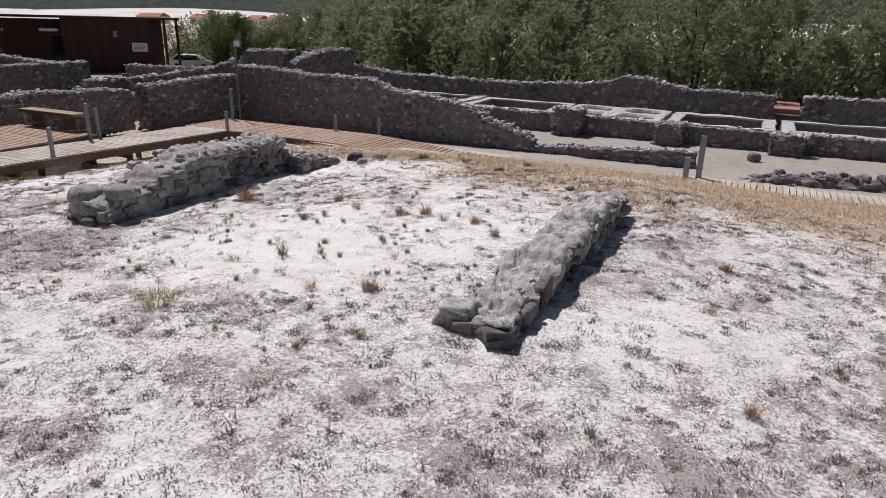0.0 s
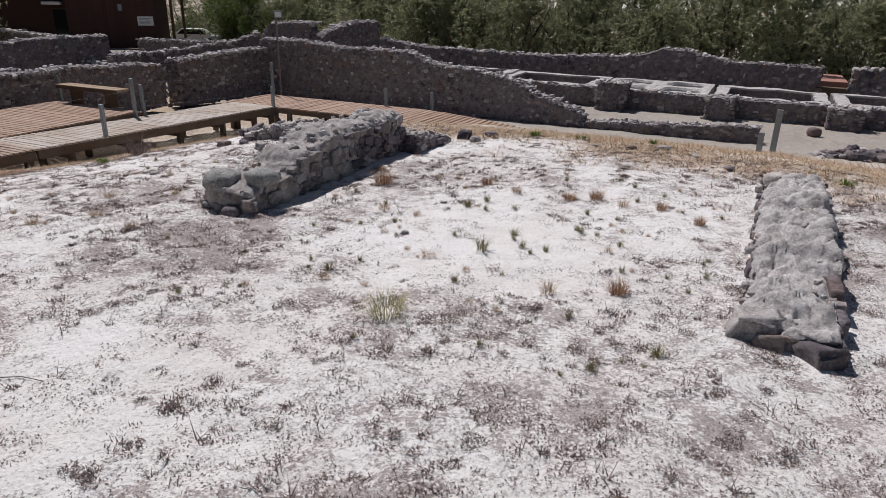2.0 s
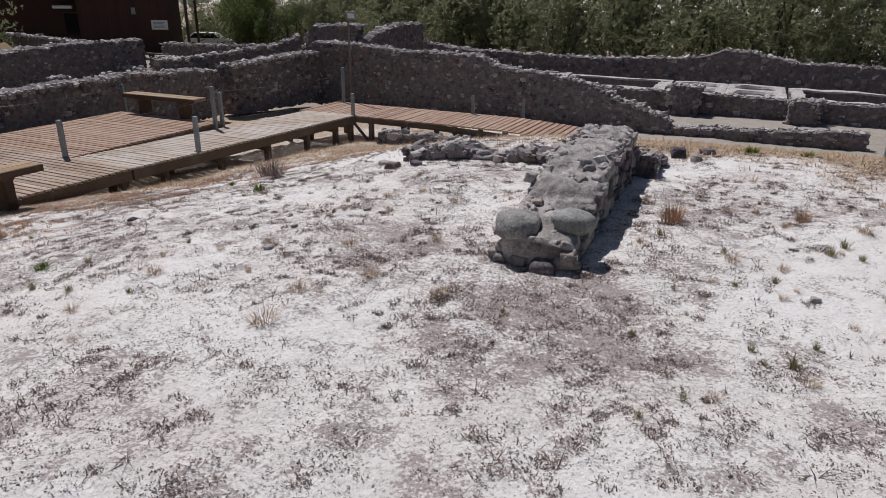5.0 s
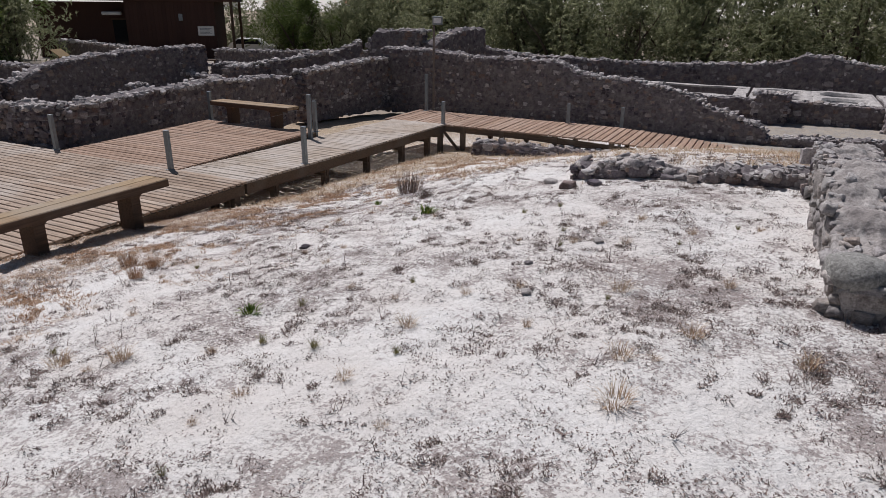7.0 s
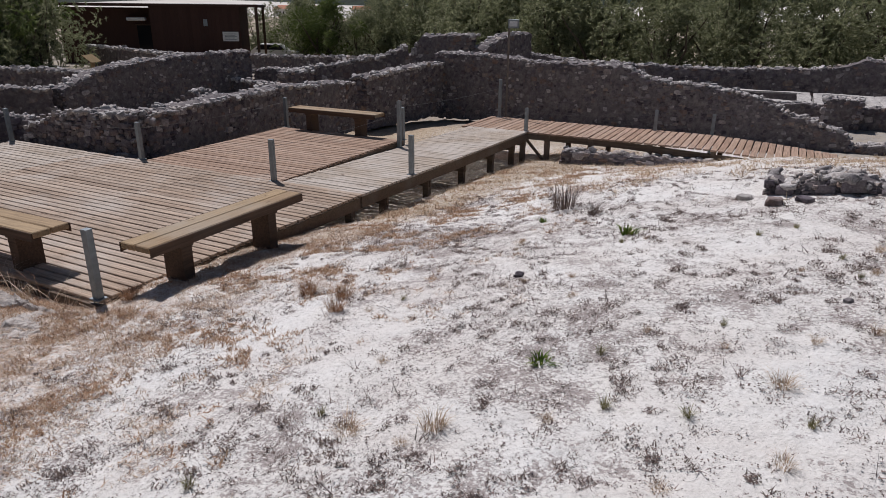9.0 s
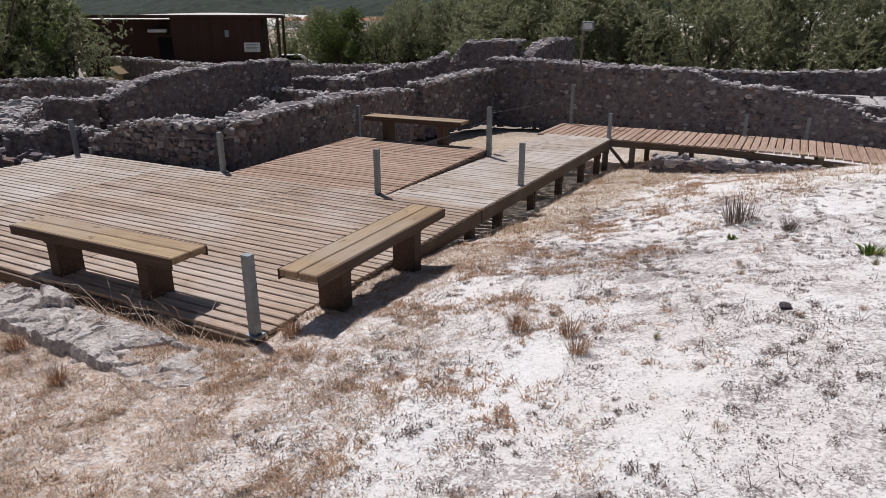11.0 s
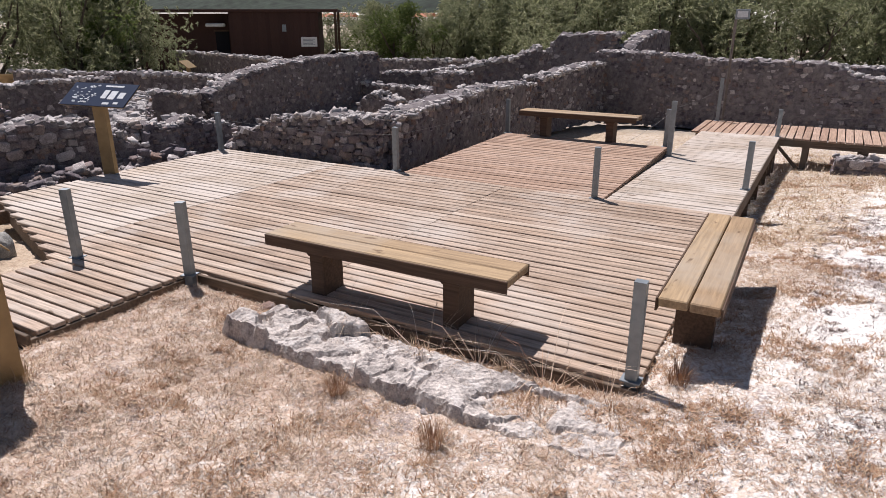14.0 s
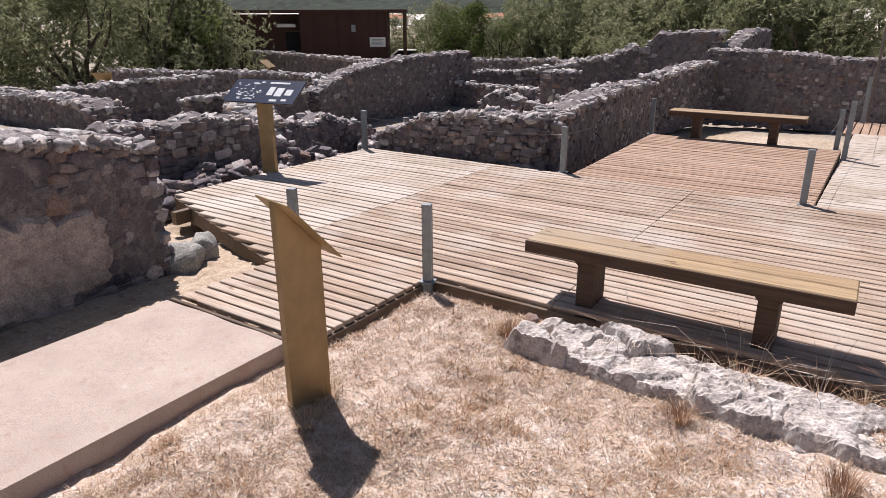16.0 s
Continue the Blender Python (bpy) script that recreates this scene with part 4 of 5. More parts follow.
platform = thing("raised_platform", "reddish timber platform with a bench on its far side", "deck")
y = 4.0
while y < 7.4:
    z = 0.004 + 0.06 * (y - 3.95) / 3.4
    board(platform, -4.25, -1.42, y, z, M_DECK_RED)
    y += PITCH
part("fascia_board", prism(((3.95, -0.12), (7.42, -0.12), (7.42, 0.028), (3.95, -0.034)), "x", -1.44, -1.415), M_FRAME, platform)
part("fascia_board", boxed((-4.25, 7.42, -0.12), (-1.42, 7.45, 0.03)), M_FRAME, platform)
for x in (-4.1, -2.8, -1.55):
    part("joist", prism(((3.95, -0.18), (7.4, -0.12), (7.4, 0.026), (3.95, -0.036)), "x", x - 0.04, x + 0.04), M_FRAME, platform)
    for y in (5.0, 7.2):
        part("leg", boxed((x - 0.05, y - 0.05, -0.95), (x + 0.05, y + 0.05, -0.1)), M_FRAME, platform)

walkway = thing("boardwalk", "weathered timber boardwalk raised on short posts", "boardwalk")


def walk_z(y):
    return -0.10 * max(0.0, y - 3.95) / 6.6


y = 4.0
while y < 10.35:
    board(walkway, -1.40, 0.0, y, walk_z(y), M_DECK_GREY)
    y += PITCH
for x in (-1.37, -0.03):
    part("beam", prism(((3.95, -0.19), (10.4, -0.29), (10.4, -0.137), (3.95, -0.037)), "x", x - 0.03, x + 0.032), M_FRAME, walkway)
for y in (4.6, 5.9, 7.2, 8.5, 9.6, 10.25):
    for x in (-1.37, -0.07):
        part("leg", boxed((x - 0.05, y - 0.05, -0.85), (x + 0.05, y + 0.05, walk_z(y) - 0.04)), M_FRAME, walkway)
    part("cross_beam", boxed((-1.4, y - 0.03, walk_z(y) - 0.3), (0.0, y + 0.03, walk_z(y) - 0.19)), M_FRAME, walkway)

cross = thing("boardwalk", "timber boardwalk of crosswise planks along the ruined wall", "boardwalk")


def cross_line(x):
    """Centre and height of the second boardwalk."""
    return 11.15 + 2.2 * float(smooth(5.5, 11.4, x)), -0.10 - 0.64 * float(smooth(3.0, 11.4, x))


x = -1.52
while x < 19.0:
    yc, z = cross_line(x)
    half = 0.86 if x < 11 else 0.98
    BOARDS.append((board_mesh(2 * half, 0.12, 0.035, M_DECK_RED if x < 6 else M_DECK_GREY), cross, pose(x, yc, z + rng.uniform(-0.004, 0.004), 0, 0, 90 + rng.uniform(-0.5, 0.5))))
    x += 0.14
for side in (-0.8, 0.8):
    for x0, x1 in ((-1.5, 2.0), (2.0, 5.5), (5.5, 8.5), (8.5, 11.5), (11.5, 19.0)):
        (ya, za), (yb, zb) = cross_line(x0), cross_line(x1)
        bm = bmesh.new()
        vs = [bm.verts.new((x0 if k < 4 else x1, (ya if k < 4 else yb) + side + dy, (za if k < 4 else zb) + dz)) for k, (dy, dz) in enumerate(((-0.03, -0.16), (0.03, -0.16), (0.03, -0.036), (-0.03, -0.036)) * 2)]
        for f in ((0, 1, 2, 3), (7, 6, 5, 4), (0, 4, 5, 1), (1, 5, 6, 2), (2, 6, 7, 3), (3, 7, 4, 0)):
            bm.faces.new([vs[k] for k in f])
        part("beam", bm, M_FRAME, cross)
for x in (-1.3, 0.45, 1.4, 2.6, 3.8, 5.0):
    yc, z = cross_line(x)
    for side in (-0.8, 0.8):
        part("leg", boxed((x - 0.05, yc + side - 0.05, -0.9), (x + 0.05, yc + side + 0.05, z - 0.037)), M_FRAME, cross)
part("brace", tube(((0.4, 10.32, -0.7), (-0.02, 10.3, -0.25)), 0.035, 4), M_FRAME, cross)

# ---- concrete path ----
bm = boxed((-5.10, -7.0, -0.20), (-3.86, -1.445, -0.012))
bmesh.ops.subdivide_edges(bm, edges=bm.edges, cuts=9, use_grid_fill=True)
for v in bm.verts:
    v.co += Vector((0.012, 0.012, 0.008)) * noise.noise(v.co * 3)
path = tagged(part("concrete_path", bm, M_CONCRETE), "pinkish concrete path slab leading to the deck", "path", kind="structure")

# ---- benches ----
def bench(at, turn, label):
    b = thing("bench", label, "bench", at, turn, "timber benches")
    for k, y in enumerate((-0.175, 0.006)):
        part("seat_plank", boxed((-1.02, y, 0.385), (1.02, y + 0.17, 0.445), 0.008), M_BENCH, b)
    # Side boards darker than the seat: their shade is put into the colour.
    part("side_rail", boxed((-1.02, -0.19, 0.355), (1.02, -0.177, 0.44), 0.003), M_DARKWOOD, b, "side board with its shade in the colour")
    part("side_rail", boxed((-1.02, 0.178, 0.355), (1.02, 0.191, 0.44), 0.003), M_DARKWOOD, b, "side board with its shade in the colour")
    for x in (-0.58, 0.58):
        leg = part("leg", prism(((-0.12, -0.14), (0.12, -0.14), (0.12, 0.33), (0.17, 0.384), (-0.17, 0.384), (-0.12, 0.33)), "x", x - 0.06, x + 0.06), M_DARKWOOD, b, "dark solid timber leg")
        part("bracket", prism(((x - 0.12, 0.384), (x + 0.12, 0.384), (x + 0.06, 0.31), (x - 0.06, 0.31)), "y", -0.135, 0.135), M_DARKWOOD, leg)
    return b


bench((-1.90, 0.22, 0.0), 1.0, "weathered two-plank timber bench at the deck front")
bench((0.16, 1.30, 0.0), 91.0, "weathered two-plank timber bench over the deck edge")
bench((-2.95, 7.42, 0.055), 0.5, "weathered timber bench on the reddish platform")

# ---- steel posts and cables ----
def post(at, height=0.62, turn=0.0, label="grey galvanised steel channel post on the deck"):
    p = thing("steel_post", label, "post", at, turn, "steel posts")
    part("channel", prism(((-0.035, -0.03), (0.035, -0.03), (0.035, 0.03), (0.027, 0.03), (0.027, -0.022), (-0.027, -0.022), (-0.027, 0.03), (-0.035, 0.03)), "z", -0.12, height), M_STEEL, p)
    part("cap_plate", boxed((-0.035, -0.03, height), (0.035, 0.03, height + 0.004)), M_STEEL, p)
    part("base_plate", boxed((-0.06, -0.05, -0.004), (0.06, 0.05, 0.006), 0.002), M_STEEL, p)
    return p


for x, y, z, h, a in ((-0.05, 0.03, 0, 0.62, 0), (-3.68, -0.12, 0, 0.62, 20), (-4.90, -0.33, 0, 0.62, 20), (-4.40, 4.02, 0, 0.60, 0), (-7.72, 3.88, 0, 0.6, 0), (-1.53, 3.95, 0, 0.6, 10),
                      (-1.36, 7.20, -0.05, 0.85, 0), (-1.50, 7.55, 0.03, 0.6, 0), (-0.04, 5.36, -0.02, 0.6, 0), (-4.32, 7.55, 0.03, 0.6, 0), (-0.05, 10.35, -0.1, 0.5, 0),
                      (-1.35, 11.95, -0.1, 0.9, 0)):
    post((x, y, z), h, a)
for x, y, z, h in ((3.55, 12.3, -0.75, 1.05), (2.4, 11.9, -0.3, 0.65), (11.75, 14.2, -0.75, 1.05), (11.45, 14.1, -0.75, 0.5)):
    tall = post((x, y, z), h, 0, "tall grey steel post beside the boardwalk")
    if x > 11:
        tall.scale = (1.9, 1.9, 1.0)


def cable(points, label="thin steel cable strung between posts"):
    pts = []
    for p, q in zip(points, points[1:]):
        p, q = Vector(p), Vector(q)
        for k in range(9):
            t = k / 8
            v = p.lerp(q, t)
            v.z -= 0.05 * 4 * t * (1 - t)
            pts.append(v)
    return tagged(part("steel_cable", tube([p for i, p in enumerate(pts) if i == 0 or (p - pts[i - 1]).length > 1e-4], 0.0022, 5), M_CABLE), label, "cable")


cable(((-7.72, 3.88, 0.5), (-4.40, 4.02, 0.5), (-4.32, 7.55, 0.55)))
cable(((-1.50, 7.55, 0.55), (-1.53, 3.95, 0.5)))
cable(((-1.36, 7.2, 0.7), (-1.35, 11.95, 0.6)))
cable(((-0.04, 5.36, 0.5), (-0.05, 10.35, 0.3), (2.4, 11.9, 0.25)))
cable(((-5.75, -0.5, 0.02), (-5.55, -3.0, 0.02), (-5.6, -5.5, 0.0)))

lamp_pole = thing("sign_pole", "slender brown steel pole with a small square plate", "pole", (-1.28, 12.2, -0.6))
part("pole", tube(((0, 0, 0), (0, 0, 2.7)), 0.028, 8), M_POLE, lamp_pole)
plate = part("plate", boxed((-0.02, -0.05, 2.58), (0.26, -0.035, 2.78), 0.004), M_STEEL, lamp_pole)
part("print", boxed((0.02, -0.056, 2.62), (0.22, -0.052, 2.74)), M_PRINT, plate)

# ---- information panels ----
def panel(at, turn, label, stand_h, stand_w, width, depth, printed):
    s = thing("information_panel", label, "sign", at, turn, "information panels")
    part("stand", prism(((-stand_w / 2, -0.15), (stand_w / 2, -0.15), (stand_w / 2, stand_h + 0.0), (-stand_w / 2, stand_h)), "y", -0.03, 0.03), M_BRASS, s, "bronze-coloured metal stand")
    tilt = pose(0, 0.02, stand_h + 0.06, 38, 0, 0)
    board_ = part("panel_board", boxed((-width / 2, -depth / 2, -0.012), (width / 2, depth / 2, 0.0), 0.003), M_BLUE if printed else M_BRASS, s, "", tilt)
    if printed:
        part("backing", boxed((-width / 2, -depth / 2, -0.02), (width / 2, depth / 2, -0.0135)), M_BRASS, board_)
        r = random.Random(3)
        bits = ((-0.42, -0.13, 0.02, 0.10), (0.02, 0.30, 0.12, 0.145), (0.06, 0.14, -0.06, 0.07), (0.17, 0.27, -0.07, 0.06), (0.31, 0.40, -0.05, 0.04), (0.15, 0.25, -0.15, -0.12), (0.31, 0.38, -0.14, -0.11))
        for x0, x1, y0, y1 in bits[1:]:
            part("print", boxed((x0 * width, y0 * depth / 0.36, 0.001), (x1 * width, y1 * depth / 0.36, 0.003)), M_PRINT, board_, "pale printed block")
        for _ in range(46):
            x0, y0 = r.uniform(-0.45, -0.05) * width, r.uniform(-0.40, 0.38) * depth
            part("print", boxed((x0, y0, 0.001), (x0 + r.uniform(0.01, 0.06), y0 + r.uniform(0.006, 0.022), 0.003)), M_PRINT, board_)
    return s


panel((-7.76, 1.95, 0.0), 8.0, "navy printed panel on a bronze stand at the deck edge", 1.0, 0.22, 1.15, 0.42, True)
side = thing("information_panel", "bronze sheet-metal panel stand in dry grass, seen from its side", "sign", (-3.25, -1.84, 0.0), 78.0, "information panels")
part("stand", prism(((-0.12, -0.15), (0.12, -0.15), (0.12, 0.845), (-0.12, 1.115)), "y", -0.025, 0.025), M_BRASS, side, "bronze-coloured metal stand")
part("panel_board", boxed((-0.19, -0.15, 0.0), (0.24, 0.15, 0.008), 0.002), M_BRASS, side, "tilted bronze sheet", pose(0, 0, 0.982, 0, 48.4, 0))
far_panel = thing("information_panel", "small bronze panel standing beyond the ruins", "sign", (-27.0, 10.8, -1.25), 205, "information panels")
part("stand", boxed((-0.15, -0.05, 0), (0.15, 0.05, 1.0), 0.01), M_BRASS, far_panel)
part("panel_board", boxed((-0.55, -0.3, -0.015), (0.55, 0.3, 0.015), 0.004), M_BRASS, far_panel, "", pose(0, 0, 1.08, 38, 0, 0))
copy_thing(far_panel, pose(-28.7, 20.6, -1.3, 0, 0, 118))

# ---- loose stones on the sand ----
def boulder(at, size, turn, label, mat=M_BOULDER, seed=0, name="boulder", boxy=0.8, rough=0.13):
    bm = bmesh.new()
    bmesh.ops.create_icosphere(bm, subdivisions=3, radius=0.5)
    for v in bm.verts:
        d = Vector([math.copysign(abs(c * 2) ** boxy, c) * 0.5 for c in v.co])
        v.co = d * (1 + rough * noise.noise(v.co * 2.5 + Vector((seed, 0, 0))) + rough * 0.4 * noise.noise(v.co * 8 + Vector((seed, 4, 0))))
    ob = part(name, bm, mat, None, "", pose(*at, 0, 0, turn) @ Matrix.Diagonal((*size, 1)), True)
    return tagged(ob, label, "rock")


boulder((7.23, 0.87, 1.13), (0.30, 0.30, 0.18), 15, "smooth grey-green boulder capping a wall end", seed=1)
boulder((7.58, 0.98, 1.17), (0.26, 0.27, 0.15), 70, "smooth rounded boulder on the wall end", seed=3)
boulder((7.46, 0.72, 0.90), (0.17, 0.13, 0.14), 10, "knobbly lump of mortar and pebbles", M_MORTAR, 4, "mortar_lump", 0.6)
boulder((11.44, 0.36, 0.98), (0.24, 0.2, 0.2), 10, "angular grey stone at the slab end", M_CRUST, 5, "wall_stone", 0.4, 0.5)
boulder((11.76, 0.24, 0.92), (0.2, 0.18, 0.2), 40, "dark reddish stone at the slab end", M_MORTAR, 6, "wall_stone", 0.4, 0.5)
boulder((11.52, 3.45, 1.10), (0.2, 0.16, 0.12), 60, "pale rounded stone on the slab end", M_PALE, 7, "wall_stone", 0.5)
boulder((-6.0, -0.70, -0.14), (0.36, 0.32, 0.34), 20, "craggy pale stone beside the deck", M_BOULDER, 8, "boulder", 0.7, 0.35)
boulder((-6.05, -0.44, -0.12), (0.28, 0.26, 0.32), 60, "rounded pitted stone beside the deck", M_BOULDER, 18, "boulder", 0.8, 0.3)
boulder((12.9, 19.3, -0.95), (0.4, 0.35, 0.3), 20, "grey stone lying before the tanks", M_STONE, 9)
rr = random.Random(11)
for x, y, s in ((7.85, 4.62, 0.2), (8.15, 4.85, 0.16), (8.05, 4.5, 0.14), (9.95, 4.9, 0.12), (10.3, 5.1, 0.15), (10.7, 4.8, 0.11), (5.72, 1.47, 0.08), (5.57, 0.38, 0.07), (4.95, 3.3, 0.16), (5.2, 3.4, 0.13), (4.7, 3.55, 0.12),
                (11.1, 4.2, 0.10), (9.3, 5.3, 0.10), (3.35, 1.1, 0.08), (5.4, 0.9, 0.05), (9.0, 0.9, 0.05)):
    boulder((x, y, height(x, y) + s * 0.12), (s * rr.uniform(0.8, 1.3), s * 0.8, s * 0.5), rr.uniform(0, 180), "small loose stone lying on the sand", rr.choice((M_STONE, M_STONE, M_CRUST)), x, "loose_stone", 0.45, 0.4)
for x, y, turn, l in ((8.35, -1.68, 20, 0.25), (12.6, -1.2, 10, 0.2)):
    z = height(x, y) + 0.004
    c, s_ = math.cos(radians(turn)) * l / 2, math.sin(radians(turn)) * l / 2
    tagged(part("fallen_twig", tube(((x - c, y - s_, z), (x, y + 0.012, z + 0.008), (x + c, y + s_, z)), [0.003, 0.0025, 0.0015], 5), M_BARK), "bare brown twig lying on the sand", "twig")

# ---- grass tufts and herbs ----
def blades(number, spread, length, width, lean, r, droop=0.3):
    verts, faces = [], []
    for _ in range(number):
        a, q = r.uniform(0, math.tau), spread * math.sqrt(r.random())
        base = Vector((q * math.cos(a), q * math.sin(a), -0.01))
        out = Vector((math.cos(a + r.uniform(-0.8, 0.8)), math.sin(a + r.uniform(-0.8, 0.8)), 0))
        l, tilt = length * r.uniform(0.5, 1.1), lean * r.uniform(0.2, 1.2)
        side = Vector((-out.y, out.x, 0)) * width / 2
        mid = base + out * (l * 0.5 * tilt) + Vector((0, 0, l * 0.55))
        tip = base + out * (l * tilt * (1 + droop)) + Vector((0, 0, l * (1 - 0.4 * tilt)))
        k = len(verts)
        verts += [(base - side)[:], (base + side)[:], (mid + side * 0.8)[:], (mid - side * 0.8)[:], tip[:]]
        faces += [(k, k + 1, k + 2, k + 3), (k + 3, k + 2, k + 4)]
    return verts, faces


TUFTS = {}
for kind, mat, number, spread, length, width, lean in (("russet", M_RUSSET, 230, 0.06, 0.15, 0.0028, 0.55), ("straw", M_STRAW, 110, 0.05, 0.11, 0.0026, 0.7), ("olive", M_OLIVE, 90, 0.03, 0.12, 0.003, 0.5),
                                                       ("big", M_YELLOW, 260, 0.09, 0.17, 0.0026, 0.75), ("green", M_GREEN, 70, 0.06, 0.10, 0.012, 0.8), ("twiggy", M_TWIG, 260, 0.12, 0.30, 0.0035, 0.65), ("haulm", M_STRAW_PALE, 26, 0.10, 0.34, 0.004, 1.1)):
    TUFTS[kind] = []
    for k in range(3):
        TUFTS[kind].append(raw_mesh("grass_tuft", *blades(number, spread, length, width, lean, random.Random(17 * k + number))))
        TUFTS[kind][-1].materials.append(mat)
TUFT_LABELS = {"russet": "russet dry grass tuft on the sand", "straw": "small pale dry grass tuft on the sand", "olive": "small olive-green grass tuft on the sand", "big": "large yellowish grass tuft on the sand",
               "green": "low bright green herb on dry ground", "twiggy": "grey leafless twiggy bush near the boardwalk", "haulm": "long bent straw stalks beside the deck edge"}


def tuft(kind, x, y, scale=1.0):
    mesh = rr.choice(TUFTS[kind])
    name = {"green": "herb", "twiggy": "dry_bush"}.get(kind, "grass_tuft")
    ob = new(name, mesh)
    ob.matrix_basis = pose(x, y, height(x, y), 0, 0, rr.uniform(0, 360)) @ Matrix.Diagonal((scale, scale, scale * rr.uniform(0.85, 1.1), 1))
    return tagged(ob, TUFT_LABELS[kind], "bush" if kind == "twiggy" else ("herb" if kind == "green" else "grass"), name.replace("_", " ") + "s")


for kind, x, y, s in (("russet", 8.08, 2.13, 1.25), ("olive", 9.14, 1.76, 0.9), ("olive", 9.68, 0.78, 1.15), ("straw", 10.3, 0.33, 0.9), ("russet", 10.68, 0.51, 0.8), ("big", 9.56, -0.36, 1.0), ("olive", 11.01, -0.13, 0.9),
                      ("russet", 10.08, 2.52, 0.9), ("russet", 9.86, 2.40, 0.8), ("straw", 9.39, 2.3, 0.9), ("olive", 9.24, 1.97, 0.8), ("russet", 9.01, 2.55, 0.8), ("russet", 10.66, 2.44, 0.7), ("straw", 10.34, 2.4, 0.9),
                      ("russet", 12.93, 2.48, 0.6), ("olive", 13.66, 1.07, 0.7), ("straw", 8.93, -0.06, 0.6), ("straw", 10.11, -0.05, 0.5), ("straw", 9.37, 0.56, 0.8), ("olive", 9.75, 1.27, 0.8), ("olive", 8.05, 1.7, 0.6),
                      ("straw", 6.32, -0.6, 1.2), ("straw", 6.53, 0.17, 0.9), ("straw", 7.04, 0.07, 0.9), ("straw", 6.07, 0.66, 1.0), ("straw", 6.25, -0.2, 0.9), ("olive", 8.87, 0.07, 0.7), ("olive", 8.26, 0.76, 0.5),
                      ("olive", 4.75, -0.58, 0.6), ("green", 3.87, 2.30, 1.0), ("twiggy", 2.9, 3.67, 1.15), ("twiggy", 3.35, 3.25, 0.6), ("straw", 3.35, -1.1, 1.0), ("straw", 3.75, -1.0, 1.0), ("green", 3.98, -0.24, 0.7),
                      ("straw", 5.1, -0.2, 0.9), ("green", 8.6, 5.3, 1.1), ("green", 9.2, 5.5, 1.0), ("green", 12.2, 4.4, 1.0), ("green", 10.1, 5.6, 0.8), ("russet", -0.79, -1.02, 1.0), ("straw", -0.78, -1.69, 0.8),
                      ("russet", 0.19, 0.15, 1.0), ("russet", 1.8, 0.55, 1.1), ("russet", 2.16, 0.53, 1.0), ("russet", 2.3, 0.24, 0.9), ("straw", -2.0, -0.2, 0.9), ("straw", -1.35, -0.28, 1.2), ("straw", -0.75, -0.2, 1.2),
                      ("haulm", -1.6, -0.15, 0.8), ("russet", -2.75, -0.5, 1.1), ("russet", -1.55, -0.85, 1.0), ("straw", -3.2, -1.75, 1.6), ("straw", -3.1, -2.0, 1.3), ("green", 2.9, 2.95, 0.6), ("olive", 9.9, 1.0, 0.7),
                      ("olive", 10.2, 1.5, 0.6), ("straw", 8.55, 1.35, 0.8), ("russet", 11.0, 2.1, 0.6), ("olive", 12.5, -0.4, 0.7), ("russet", 13.2, 0.2, 0.6), ("straw", 12.9, 1.5, 0.7),
                      ("haulm", -2.05, -0.12, 1.0), ("haulm", -1.35, -0.14, 1.2), ("haulm", -0.95, -0.16, 1.0), ("haulm", -0.5, -0.18, 1.1), ("haulm", -0.1, -0.22, 0.8)):
    tuft(kind, x, y, s)
for _ in range(70):
    x, y = rr.uniform(8.2, 11.2), rr.uniform(-0.8, 3.2)
    tuft(rr.choice(("olive", "olive", "straw")), x, y, rr.uniform(0.3, 0.6))
for _ in range(60):
    x, y = rr.uniform(2.5, 8.2), rr.uniform(-1.8, 2.6)
    tuft(rr.choice(("olive", "straw", "straw")), x, y, rr.uniform(0.3, 0.65))


def scatter(name, label, category, mat, spots, per, length, width, spread, r, flat=0.5):
    """Loose small plants as one sheet of stuff: many thin blades round each spot."""
    n = len(spots)
    sp = np.repeat(np.array(spots), per, axis=0)
    k = len(sp)
    a = r.uniform(0, 2 * np.pi, k)
    q = spread * np.sqrt(r.uniform(0, 1, k)) * np.repeat(r.uniform(0.5, 1.3, n), per)
    base = sp + np.stack([q * np.cos(a), q * np.sin(a), np.zeros(k)], -1)
    t = r.uniform(0, 2 * np.pi, k)
    l = length * r.uniform(0.4, 1.3, k)
    up = np.abs(r.normal(0, 1, k)) * (1 - flat) + 0.12
    d = np.stack([np.cos(t), np.sin(t), up], -1)
    d = d / np.linalg.norm(d, axis=1, keepdims=True) * l[:, None]
    side = np.stack([-np.sin(t), np.cos(t), r.uniform(-0.5, 0.5, k)], -1) * (width * r.uniform(0.5, 1.4, k))[:, None]
    v = np.stack([base - side, base + side, base + d], 1).reshape(-1, 3)
    f = np.arange(3 * k).reshape(-1, 3)
    return tagged(link_mesh(name, raw_mesh(name, v.tolist(), f.tolist()), mat), label, category, kind="stuff")


def spots(r, number, x0, x1, y0, y1, keep):
    out = []
    tries = 0
    while len(out) < number and tries < number * 12:
        tries += 1
        x, y = r.uniform(x0, x1), r.uniform(y0, y1)
        if keep(x, y, r):
            out.append((x, y, height(x, y)))
    return out


def on_deck(x, y):
    return (-7.8 < x < 0.02 and 0 < y < 7.5) or (-5.1 < x < -3.74 and y < 0.1) or (-1.45 < x < 0.0 and 0 < y < 12)


